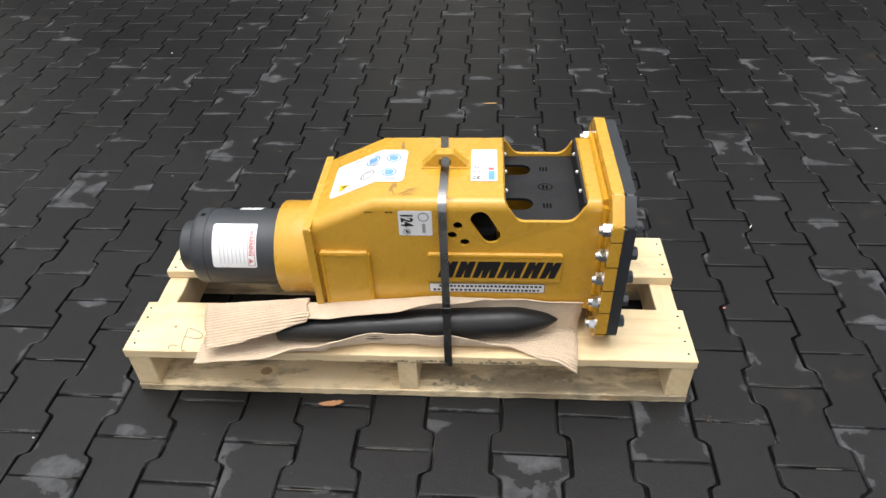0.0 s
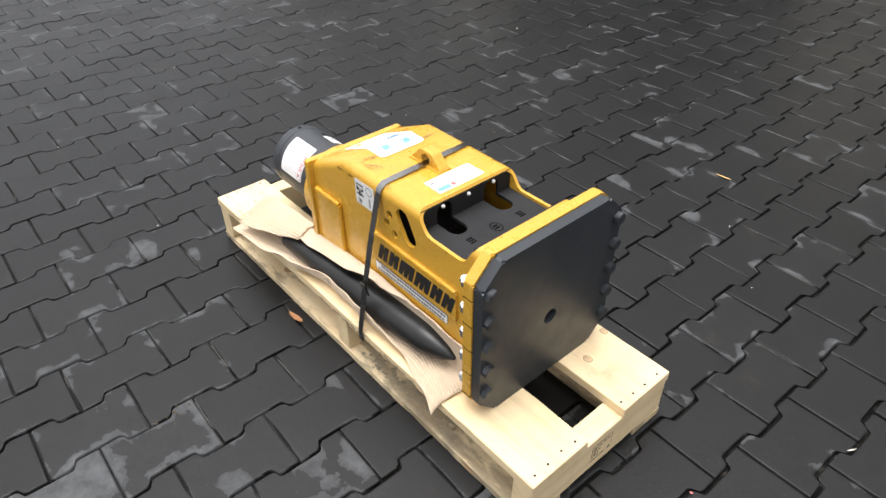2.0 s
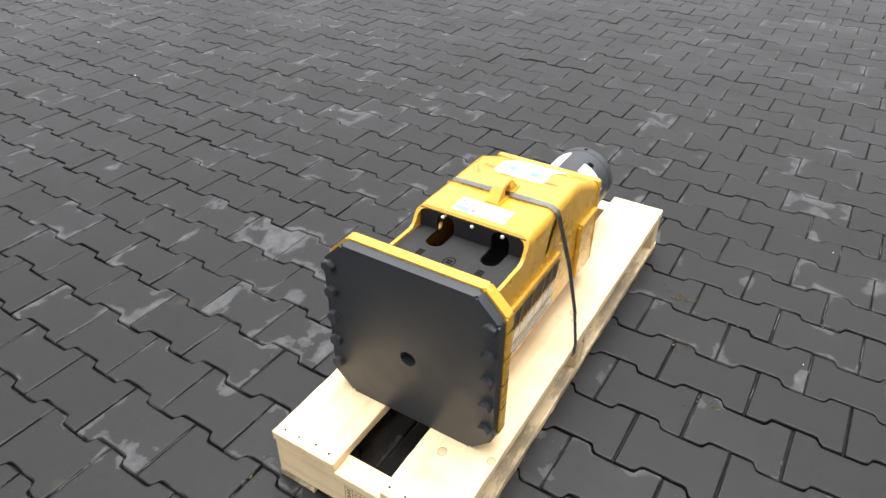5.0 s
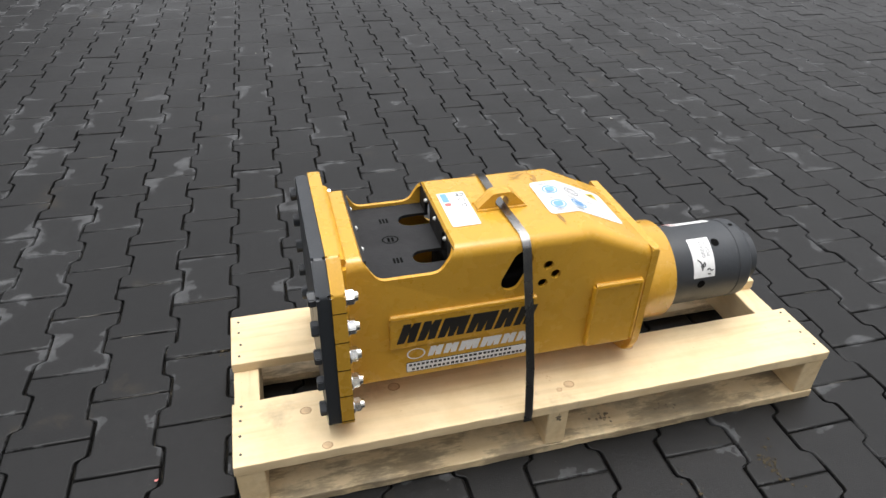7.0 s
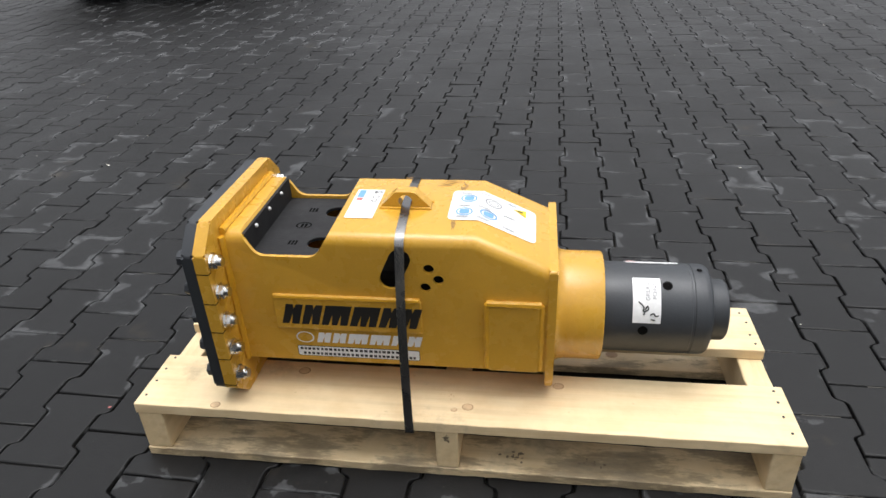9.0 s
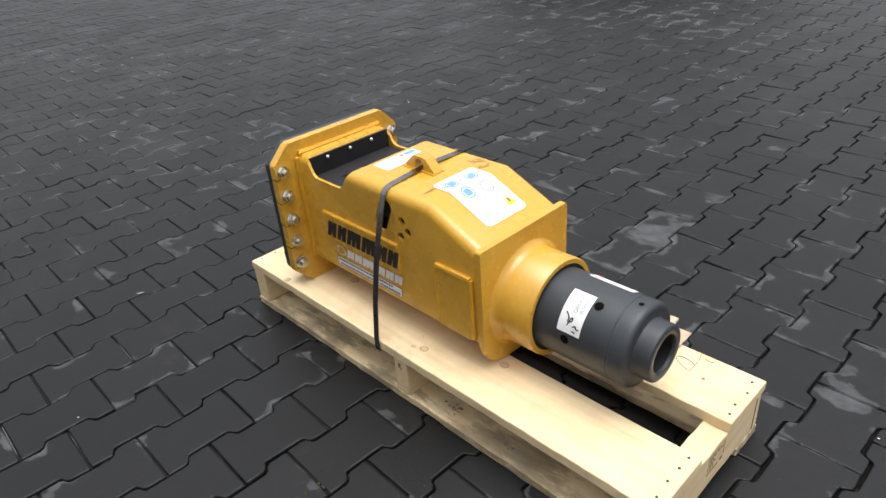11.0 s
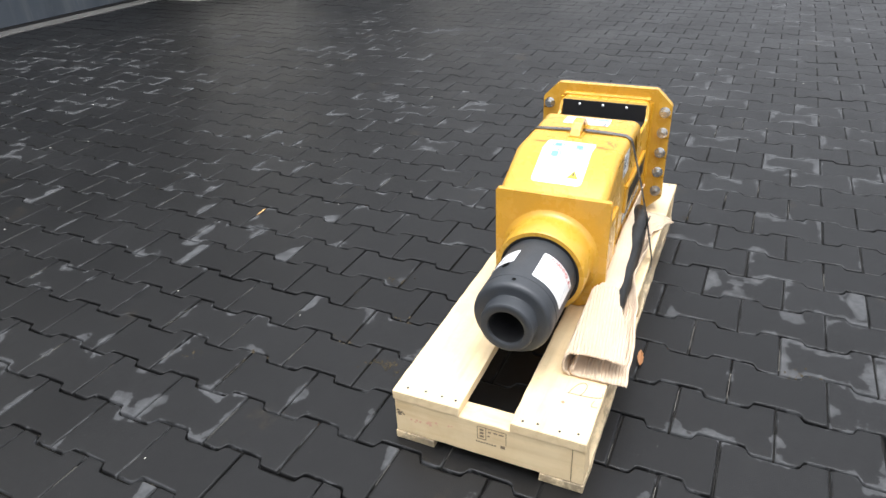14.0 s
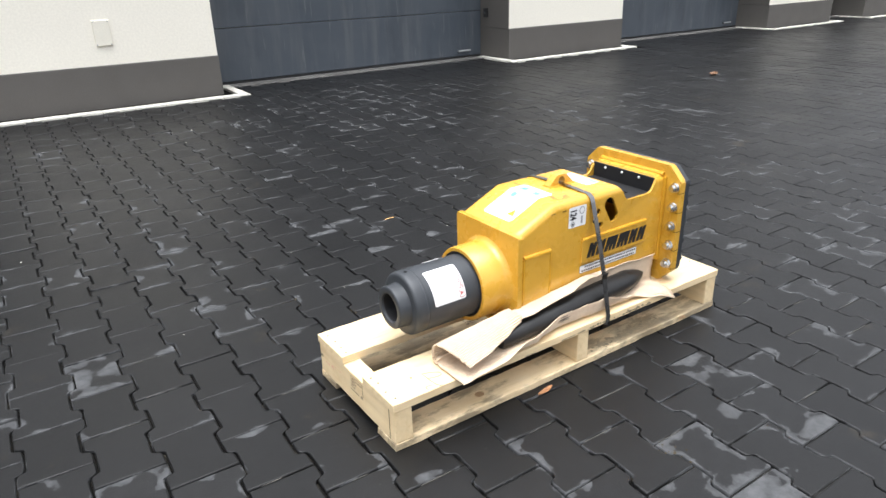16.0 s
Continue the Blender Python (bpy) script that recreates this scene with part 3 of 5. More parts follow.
def build_scribble():
    cu = bpy.data.curves.new("pencil_mark", "CURVE")
    cu.dimensions, cu.bevel_depth = "3D", 0.0005
    for loop in ([(-0.4766, -0.1572), (-0.4600, -0.1640), (-0.4400, -0.1635), (-0.4385, -0.1510), (-0.4596, -0.1385), (-0.4770, -0.1335)], [(-0.4785, -0.1315), (-0.4778, -0.1620), (-0.4752, -0.1878), (-0.4690, -0.1990)],
                 [(-0.4834, -0.1862), (-0.4969, -0.1815), (-0.5041, -0.1881), (-0.4997, -0.1953)], [(-0.4590, -0.1970), (-0.4699, -0.1985)]):
        sp = cu.splines.new("NURBS")
        sp.points.add(len(loop) - 1)
        sp.use_endpoint_u, sp.order_u = True, 3
        for p, (x, y) in zip(sp.points, loop):
            p.co = (x, y, 0.1245, 1)
    ob = new("tmp", cu)
    me = bpy.data.meshes.new_from_object(ob.evaluated_get(bpy.context.evaluated_depsgraph_get()))
    bpy.data.objects.remove(ob)
    part_mesh("pencil_mark", me, M_PENCIL, pallet, "scribbled pencil loop")


build_scribble()

# ---- hydraulic breaker lying on its back on the pallet ----
Y0, Y1 = -0.121, 0.127          # outer faces of the housing
NY, NZ = -0.003, 0.252          # axis of the nose
TOPZ = 0.457
breaker = thing("hydraulic_breaker", "yellow hydraulic rock breaker with grey nose lying on a pallet", "rock breaker")


def top_z(x):
    return TOPZ if x > -0.045 else TOPZ + (x + 0.045) * (TOPZ - 0.402) / 0.121


def capsule(a, b, r, seg=8):
    """Outline of a slot from a to b with round ends."""
    (x0, z0), (x1, z1) = a, b
    t = math.atan2(z1 - z0, x1 - x0)
    return [(x1 + r * math.cos(t + k), z1 + r * math.sin(t + k)) for k in np.linspace(-math.pi / 2, math.pi / 2, seg)] + [(x0 + r * math.cos(t + k), z0 + r * math.sin(t + k)) for k in np.linspace(math.pi / 2, 3 * math.pi / 2, seg)]


def build_housing():
    bm = bmesh.new()
    prism(bm, [(-0.166, 0.192), (0.391, 0.192), (0.391, TOPZ), (-0.045, TOPZ), (-0.166, 0.402)], 1, Y0, Y1)
    edges = [e for e in bm.edges if all(v.co.z > 0.39 for v in e.verts) and abs(e.verts[0].co.y - e.verts[1].co.y) < 1e-4]
    bmesh.ops.bevel(bm, geom=edges, offset=0.020, segments=5, affect="EDGES", profile=0.5)
    t = 0.007
    hollow = bmesh.new()
    prism(hollow, [(-0.156, 0.20), (0.383, 0.20), (0.383, TOPZ - t), (-0.045, TOPZ - t), (-0.156, 0.396)], 1, Y0 + t, Y1 - t)
    edges = [e for e in hollow.edges if all(v.co.z > 0.38 for v in e.verts) and abs(e.verts[0].co.y - e.verts[1].co.y) < 1e-4]
    bmesh.ops.bevel(hollow, geom=edges, offset=0.015, segments=4, affect="EDGES", profile=0.5)
    window = bmesh.new()
    prism(window, rounded([(0.160, 0.52), (0.202, 0.454), (0.228, 0.4135), (0.330, 0.4135), (0.354, 0.454), (0.395, 0.52)], [0, 0.012, 0.025, 0.025, 0.012, 0]), 1, -0.2, 0.2)
    cut = [hollow, window]
    for (a, b, ya, yb) in (((0.157, 0.418), (0.178, 0.380), -0.2, -0.05), ((0.082, 0.416), (0.101, 0.374), 0.05, 0.2)):
        s = bmesh.new()
        prism(s, capsule(a, b, 0.0185), 1, ya, yb)
        cut.append(s)
    for holes, ya, yb in ((((0.115, 0.403), (0.104, 0.380), (0.128, 0.363)), -0.2, 0.15), (((0.034, 0.398), (0.018, 0.377), (0.041, 0.361)), 0.05, 0.15)):
        for x, z in holes:
            cut.append(disc(1, (x, ya, z), 0.0092, yb, 18))
    return part_mesh("housing", bake_cut(bm, cut), M_YELLOW, breaker, "yellow painted steel housing", True)


build_housing()


def build_liner():
    bm = bmesh.new()
    zf = 0.408  # floor of the liner
    prism(bm, [(0.1985, 0.452), (0.2045, 0.452), (0.2045, zf), (0.3475, zf), (0.3475, 0.452), (0.3530, 0.452), (0.3530, zf - 0.006), (0.1985, zf - 0.006)], 1, Y0 + 0.008, Y1 - 0.008)
    cut = []
    for y in (-0.055, 0.066):
        c = bmesh.new()
        prism(c, capsule((0.18, y), (0.240, y), 0.0195), 2, 0.38, zf + 0.022)
        cut.append(c)
        cut.append(disc(0, (0.18, y, zf + 0.022), 0.0195, 0.03, 20))
    liner = part_mesh("liner", bake_cut(bm, cut), M_LINER, breaker, "black rubber liner with two slots")
    for y in (-0.061, 0.068):
        for k in range(3):
            part("moulded_mark", box(0.2780 + 0.0062 * k, 0.2815 + 0.0062 * k, y - 0.007, y + 0.007, zf - 0.0005, zf + 0.0006), M_HOLE, liner, "unreadable moulded mark")
    bm = bmesh.new()
    ring = [[bm.verts.new((0.286 + r * math.cos(a), 0.003 + 0.8 * r * math.sin(a), zf + 0.0006)) for a in np.linspace(0, 2 * math.pi, 26, endpoint=False)] for r in (0.0150, 0.0125)]
    for i in range(26):
        bm.faces.new((ring[0][i], ring[0][(i + 1) % 26], ring[1][(i + 1) % 26], ring[1][i]))
    part("moulded_mark", bm, M_HOLE, liner, "round moulded mark")
    for k in range(2):
        part("moulded_mark", box(0.2800 + 0.0070 * k, 0.2840 + 0.0070 * k, -0.003, 0.009, zf - 0.0005, zf + 0.0006), M_HOLE, liner, "unreadable moulded mark")
    for y in (-0.060, 0.005, 0.071):
        for x, d in ((0.2045, 1), (0.3475, -1)):
            bm = bmesh.new()
            bmesh.ops.create_uvsphere(bm, u_segments=12, v_segments=8, radius=0.0040)
            bmesh.ops.translate(bm, verts=bm.verts, vec=(x + 0.001 * d, y, 0.4425))
            part("rivet", bm, M_RIVET, liner, "bright rivet head", True)
    part("piston_body", box(0.02, 0.19, -0.08, 0.085, 0.22, 0.36, 0.01), M_LINER, breaker, "dark inner body behind the slots")


build_liner()


def build_nose():
    out = rounded([(-0.134, 0.402), (0.129, 0.402), (0.129, 0.126), (-0.134, 0.126)], [0.006, 0.006, 0.075, 0.075], 8)
    bm = bmesh.new()
    prism(bm, out, 0, -0.180, -0.1655)
    bmesh.ops.bevel(bm, geom=[e for e in bm.edges if abs(e.verts[0].co.x - e.verts[1].co.x) < 1e-6], offset=0.002, segments=2, affect="EDGES")
    part("end_plate", bm, M_YELLOW, breaker, "yellow end plate with rounded foot", True)
    part("collar", lathe([(-0.179, 0.116), (-0.183, 0.108), (-0.190, 0.1035), (-0.200, 0.1015), (-0.262, 0.1015), (-0.265, 0.0995), (-0.265, 0.0905), (-0.235, 0.0905)], NY, NZ, 72), M_YELLOW, breaker, "yellow round collar", True)
    tube = lathe([(-0.22, 0.083), (-0.312, 0.083), (-0.416, 0.083), (-0.417, 0.0818), (-0.421, 0.0818), (-0.422, 0.083), (-0.439, 0.083), (-0.4465, 0.0819), (-0.4508, 0.0792), (-0.4527, 0.0750), (-0.4530, 0.0690), (-0.4528, 0.0600), (-0.4535, 0.0572), (-0.4565, 0.0560), (-0.4600, 0.0557), (-0.4795, 0.0557), (-0.4835, 0.0549), (-0.4855, 0.0525), (-0.4860, 0.0500), (-0.4860, 0.0400), (-0.4850, 0.0383), (-0.4815, 0.0372), (-0.4000, 0.0370), (-0.22, 0.0370)], NY, NZ, 72, closed=False)
    tube.verts.ensure_lookup_table()
    first, last = tube.verts[:72], tube.verts[-72:]
    for k in range(72):
        tube.faces.new((first[k], last[k], last[(k + 1) % 72], first[(k + 1) % 72]))
    bmesh.ops.recalc_face_normals(tube, faces=tube.faces)
    nose = part("nose_tube", tube, M_NOSE, breaker, "dark grey steel tool bushing", True)
    # bore lining in a darker material than the tube, its inner shade put into colour
    part("bore", lathe([(-0.4795, 0.0369), (-0.4700, 0.0366), (-0.39, 0.0362), (-0.388, 0.0004)], NY, NZ, 48, closed=False), M_LINER, nose, "tool bore coloured darker for the shade inside it", True)
    part("bushing_seal", lathe([(-0.235, 0.0905), (-0.2635, 0.0905), (-0.2635, 0.0832), (-0.235, 0.0832)], NY, NZ, 48), M_LINER, breaker, "black seal ring", True)
    return nose


nose = build_nose()


def chamfered(y0, y1, z0, z1, c):
    return [(y0 + c, z0), (y1 - c, z0), (y1, z0 + c), (y1, z1 - c), (y1 - c, z1), (y0 + c, z1), (y0, z1 - c), (y0, z0 + c)]


def bead(points, r, wobble=0.25, seg=7):
    """An uneven weld bead along a polyline."""
    pts = []
    for a, b in zip(points, points[1:]):
        a, b = Vector(a), Vector(b)
        n = max(2, int((b - a).length / 0.006))
        pts += [a.lerp(b, k / n) for k in range(n)]
    pts.append(Vector(points[-1]))
    bm = bmesh.new()
    rows = []
    for i, q in enumerate(pts):
        d = (pts[min(i + 1, len(pts) - 1)] - pts[max(i - 1, 0)]).normalized()
        if abs(d.x) < 0.9:
            u = d.cross(Vector((1, 0, 0))).normalized()
        else:
            u = d.cross(Vector((0, 1, 0))).normalized()
        w = d.cross(u)
        rr = r * (1 + wobble * noise.noise(q * 110))
        rows.append([bm.verts.new(q + (u * math.cos(a) + w * math.sin(a)) * rr) for a in np.linspace(0, 2 * math.pi, seg, endpoint=False)])
    for a, b in zip(rows, rows[1:]):
        for k in range(seg):
            bm.faces.new((a[k], a[(k + 1) % seg], b[(k + 1) % seg], b[k]))
    bm.faces.new(rows[0]), bm.faces.new(rows[-1])
    return bm


def build_plates():
    bm = bmesh.new()
    prism(bm, rounded(chamfered(-0.176, 0.188, 0.1245, 0.487, 0.043), [0.008] * 8, 3), 0, 0.390, 0.4115)
    bmesh.ops.bevel(bm, geom=[e for e in bm.edges if abs(e.verts[0].co.x - e.verts[1].co.x) < 1e-6], offset=0.003, segments=2, affect="EDGES")
    flange = part("flange", bm, M_YELLOW, breaker, "yellow chamfered mounting flange", True)
    bm = bmesh.new()
    prism(bm, rounded(chamfered(-0.173, 0.185, 0.1245, 0.484, 0.043), [0.010] * 8, 3), 0, 0.412, 0.4335)
    bmesh.ops.bevel(bm, geom=[e for e in bm.edges if abs(e.verts[0].co.x - e.verts[1].co.x) < 1e-6], offset=0.0045, segments=3, affect="EDGES")
    cap_mesh = bake_cut(bm, [disc(0, (0.40, 0.006, 0.281), 0.0165, 0.06, 24)])
    cap = part_mesh("cap_plate", cap_mesh, M_GREY, breaker, "dark grey square cap plate with a hole", True)
    # black disc closes the hole, the shade in it is painted
    part("hole_back", disc(0, (0.4117, 0.006, 0.281), 0.0164, 0.0012, 24), M_HOLE, cap, "black disc giving the hole its shade")
    # weld fillet where the housing meets the flange
    part("weld_bead", bead([(0.3865, Y0 - 0.001, 0.19), (0.3865, Y0 - 0.001, 0.450)], 0.0065), M_WELD, breaker, "", True)
    part("weld_bead", bead([(0.3865, Y1 + 0.001, 0.19), (0.3865, Y1 + 0.001, 0.450)], 0.0065), M_WELD, breaker, "", True)
    part("weld_bead", bead([(0.3855, Y0 + 0.004, 0.458), (0.3855, Y1 - 0.004, 0.458)], 0.0070), M_WELD, breaker, "", True)
    def hexes(x, y, z, r, h, turn):
        b = bmesh.new()
        prism(b, [(y + r * math.cos(a + turn), z + r * math.sin(a + turn)) for a in np.linspace(0, 2 * math.pi, 6, endpoint=False)], 0, x, x + h)
        bmesh.ops.bevel(b, geom=b.edges[:], offset=0.0015, segments=2, affect="EDGES")
        return b
    for side, y in ((-1, -0.158), (1, 0.169)):
        for k in range(5):
            z = 0.4255 - 0.0592 * k
            turn = 0.5 + 0.9 * k + side
            part("nut", hexes(0.3895, y, z, 0.0135, -0.014, turn), M_CHROME, flange, "bright zinc nut", True)
            part("washer", disc(0, (0.3899, y, z), 0.0155, -0.0022, 24), M_CHROME, flange, "", True)
            part("stud", disc(0, (0.377, y, z), 0.0085, -0.007, 16), M_CHROME, flange, "", True)
            part("bolt_head", hexes(0.4325, y, z + 0.006, 0.0135, 0.013, turn * 1.7), M_GREY, cap, "dark grey painted bolt head", True)
            e = -0.1765 if side < 0 else 0.1885
            # uncut slit: a solid black strip stands for the shade in it
            part("slit", box(0.3895, 0.4120, min(e, e - side * 0.010), max(e, e - side * 0.010), z - 0.016, z - 0.0145), M_HOLE, flange, "black strip painted as the shade in a saw slit of the flange edge")
    return flange, cap


flange, cap = build_plates()


def notched_blocks(x0, x1, z0, z1, lean):
    """Outlines of six heavy slanted blocks between x0 and x1, with narrow notches cut in from below and above."""
    out, gap, step = [], 0.0048, (x1 - x0 - 5 * 0.0048) / 14.0
    slot, mid = 0.17 * step, 0.45
    x = x1
    for strokes in (2, 2, 3, 3, 2, 2):
        low, high = [], []
        def at(q, h):
            return q + lean * h, z0 + (z1 - z0) * h
        low.append(at(x, 0))
        high.append(at(x, 1))
        for k in range(1, strokes):
            q = x - k * step
            low += [at(q + slot, 0), at(q, 1 - mid), at(q - slot, 0)]
            if strokes == 2:
                high += [at(q + slot, 1), at(q, 1.22 - mid), at(q - slot, 1)]
        low.append(at(x - strokes * step, 0))
        high.append(at(x - strokes * step, 1))
        out.append(low + high[::-1])
        x -= strokes * step + gap
    return out


def build_side_details():
    for side, y in ((-1, Y0), (1, Y1)):
        o = lambda a, b: (min(y + side * a, y + side * b), max(y + side * a, y + side * b))
        zg = 0.338
        g = part("gusset", box(-0.154, -0.064, *o(-0.002, 0.008), 0.194, zg, 0.004), M_YELLOW, breaker, "welded yellow gusset plate")
        yb = y + side * 0.0045
        part("weld_bead", bead([(-0.155, yb, zg - 0.001), (-0.063, yb, zg - 0.001)], 0.0062), M_WELD, g, "", True)
        part("weld_bead", bead([(-0.155, yb, 0.200), (-0.155, yb, zg - 0.002)], 0.0050), M_WELD, g, "", True)
        part("weld_bead", bead([(-0.063, yb, 0.200), (-0.063, yb, zg - 0.002)], 0.0050), M_WELD, g, "", True)
        p0, p1 = (0.050, 0.315) if side > 0 else (0.055, 0.317)
        t = part("name_plate", box(p0, p1, *o(-0.002, 0.006), 0.267, 0.334, 0.002), M_YELLOW, breaker, "raised yellow name strip with black lettering blocks")
        part("weld_bead", bead([(p0 + 0.002, y + side * 0.003, 0.335), (p1 - 0.002, y + side * 0.003, 0.335)], 0.0052), M_WELD, t, "", True)
        # the maker's name stands as a row of notched slanted blocks
        for stroke in notched_blocks(0.060 if side > 0 else 0.073, 0.304, 0.2785, 0.3205, -0.013 * side):
            bm = bmesh.new()
            prism(bm, stroke, 1, *o(0.0062, 0.0066))
            part("lettering_block", bm, M_INK, t, "slanted black letter shape")
        # web address label, lines of small unreadable writing
        z0, z1 = (0.2025, 0.2255) if side > 0 else (0.234, 0.2575)
        a, b = (0.058, 0.286) if side > 0 else (0.055, 0.288)
        bm = bmesh.new()
        prism(bm, rounded([(a, z0), (b, z0), (b, z1), (a, z1)], [0.004] * 4, 4), 1, *o(0.0003, 0.0008))
        lab = part("address_label", bm, M_INK, breaker, "white label with a black outline and two lines of small writing")
        bm = bmesh.new()
        prism(bm, rounded([(a + 0.0011, z0 + 0.0011), (b - 0.0011, z0 + 0.0011), (b - 0.0011, z1 - 0.0011), (a + 0.0011, z1 - 0.0011)], [0.003] * 4, 4), 1, *o(0.0008, 0.0011))
        field = part("label_field", bm, M_LABEL, lab, "white field")
        for zz, xa, xb in ((z0 + 0.0036, a + 0.008, b - 0.004), (z0 + 0.0140, a + (0.030 if side > 0 else 0.020), b - 0.004)):
            xx = xa
            while xx < xb - 0.006:
                w = random.uniform(0.0042, 0.0066)
                bar = box(xx, xx + w, *o(0.0011, 0.0014), zz, zz + 0.0052)
                part("writing", bar, M_INK, field)
                xx += w + random.uniform(0.0022, 0.0034)
        if side > 0:  # pale maker's mark above the address
            for stroke in notched_blocks(0.057, 0.247, 0.2345, 0.2565, -0.006):
                bm = bmesh.new()
                prism(bm, stroke, 1, *o(0.0004, 0.0008))
                part("pale_block", bm, M_LABEL, breaker, "pale slanted letter shape")
            bm = bmesh.new()
            n = 28
            ring = [[bm.verts.new((0.268 + r * 1.35 * math.cos(k), y + 0.0007, 0.245 + r * math.sin(k))) for k in np.linspace(0, 2 * math.pi, n, endpoint=False)] for r in (0.0125, 0.0105)]
            for i in range(n):
                bm.faces.new((ring[0][i], ring[0][(i + 1) % n], ring[1][(i + 1) % n], ring[1][i]))
            part("round_mark", bm, M_LABEL, breaker, "pale oval mark")


build_side_details()


def build_lug():
    bm = bmesh.new()
    prism(bm, rounded([(0.042, 0.455), (0.132, 0.455), (0.132, 0.460), (0.104, 0.488), (0.070, 0.488), (0.042, 0.460)], [0, 0, 0.003, 0.016, 0.016, 0.003]), 1, -0.004, 0.020)
    me = bake_cut(bm, [disc(1, (0.087, -0.1, 0.470), 0.0125, 0.2, 20)])
    part_mesh("lifting_lug", me, M_YELLOW, breaker, "yellow lifting eye", True)
    part("weld_bead", box(0.040, 0.134, -0.009, -0.003, 0.4545, 0.4605, 0.0025), M_WELD, breaker)
    part("weld_bead", box(0.040, 0.134, 0.019, 0.025, 0.4545, 0.4605, 0.0025), M_WELD, breaker)


build_lug()


# ---- stickers ----
def draped(x0, x1, y0, y1, lift, nx=14, r=0.006):
    """A sheet that lies on the housing's top, along its bend, with rounded corners."""
    bm = bmesh.new()
    out = rounded([(x0, y0), (x1, y0), (x1, y1), (x0, y1)], [r] * 4, 4)
    for p in out:
        bm.verts.new((p[0], p[1], 0))
    bm.faces.new(bm.verts)
    for k in range(1, nx):
        x = x0 + (x1 - x0) * k / nx
        bmesh.ops.bisect_plane(bm, geom=bm.verts[:] + bm.edges[:] + bm.faces[:], plane_co=(x, 0, 0), plane_no=(1, 0, 0))
    if x0 < -0.045 < x1:
        bmesh.ops.bisect_plane(bm, geom=bm.verts[:] + bm.edges[:] + bm.faces[:], plane_co=(-0.045, 0, 0), plane_no=(1, 0, 0))
    for v in bm.verts:
        v.co.z = top_z(v.co.x) + lift
    return bm


def ring_on_top(x, y, r0, r1, lift, seg=26):
    bm = bmesh.new()
    a = [[bm.verts.new((x + r * math.cos(k), y + r * math.sin(k), 0)) for k in np.linspace(0, 2 * math.pi, seg, endpoint=False)] for r in (r0, r1)]
    for i in range(seg):
        bm.faces.new((a[0][i], a[0][(i + 1) % seg], a[1][(i + 1) % seg], a[1][i]))
    for v in bm.verts:
        v.co.z = top_z(v.co.x) + lift
    return bm


def build_stickers():
    st = part("safety_sticker", draped(-0.142, 0.009, -0.055, 0.061, 0.0012, r=0.012), M_LABEL, breaker, "large white safety sticker with blue pictograms")
    # two columns of round pictograms with a warning triangle
    for x, y, m in ((-0.018, 0.030, M_BLUE), (-0.022, -0.022, M_BLUE), (-0.060, 0.028, M_BLUE), (-0.066, -0.020, M_GREYINK)):
        part("pictogram", ring_on_top(x, y, 0.0150, 0.0122, 0.0020), m, st)
        if m is M_BLUE:
            part("pictogram", draped(x - 0.0085, x + 0.0085, y - 0.0085, y + 0.0085, 0.0021, 3, 0.006), M_BLUE, st)
        else:
            part("pictogram", ring_on_top(x, y, 0.0090, 0.0072, 0.0021), m, st)
    bm = bmesh.new()
    tri = [bm.verts.new((x, y, top_z(x) + 0.0022)) for x, y in ((-0.124, -0.018), (-0.124, -0.044), (-0.101, -0.031))]
    bm.faces.new(tri)
    tri = part("pictogram", bm, M_SIGNAL, st, "yellow warning triangle")
    part("pictogram", draped(-0.118, -0.109, -0.033, -0.029, 0.0030, 2, 0.001), M_INK, st)
    for x0 in (-0.005, -0.040, -0.084):
        for y0 in (0.048, 0.006, -0.046):
            for k in range(2):
                part("writing", draped(x0 - 0.022, x0, y0 + 0.004 * k - 0.001, y0 + 0.004 * k + 0.0005, 0.0021, 2, 0.0002), M_GREYINK, st)
    # type plate label near the window
    ce = part("type_label", draped(0.138, 0.189, -0.052, 0.063, 0.0012, 2, 0.002), M_LABEL, breaker, "white type label with conformity mark")
    part_mesh("conformity_mark", lettering("CE", 0.0135, pose(0.148, -0.041, TOPZ + 0.0018, 0, 0, 0)), M_INK, ce)
    part("logo_block", draped(0.172, 0.184, -0.048, -0.018, 0.0020, 2, 0.001), M_BLUE, ce, "blue logo block")
    part("logo_block", draped(0.172, 0.183, -0.014, -0.005, 0.0020, 2, 0.001), M_RED, ce, "small coloured mark")
    part("pictogram", ring_on_top(0.149, -0.021, 0.0065, 0.0052, 0.0020), M_INK, ce)
    bm = bmesh.new()
    vs = [[bm.verts.new((0.149 + r * math.cos(a), -0.003 + r * math.sin(a), TOPZ + 0.002)) for a in (0, 2.094, 4.189)] for r in (0.008, 0.0055)]
    for i in range(3):
        bm.faces.new((vs[0][i], vs[0][(i + 1) % 3], vs[1][(i + 1) % 3], vs[1][i]))
    part("pictogram", bm, M_INK, ce)
    for k in range(7):
        part("writing", draped(0.159 + 0.0017 * (k % 2), 0.168, 0.006 + 0.006 * k - 0.05, 0.0075 + 0.006 * k - 0.05, 0.0020, 2, 0.0002), M_GREYINK, ce)
    for k in range(6):
        part("writing", draped(0.143 + 0.006 * k, 0.146 + 0.006 * k, 0.054, 0.057, 0.0020, 2, 0.0002), M_GREYINK, ce)
    # sound power label on the chisel side
    yl = Y0 - 0.0006
    bm = bmesh.new()
    prism(bm, rounded([(0.003, 0.380), (0.067, 0.380), (0.067, 0.438), (0.003, 0.438)], [0.004] * 4, 4), 1, yl - 0.0004, yl)
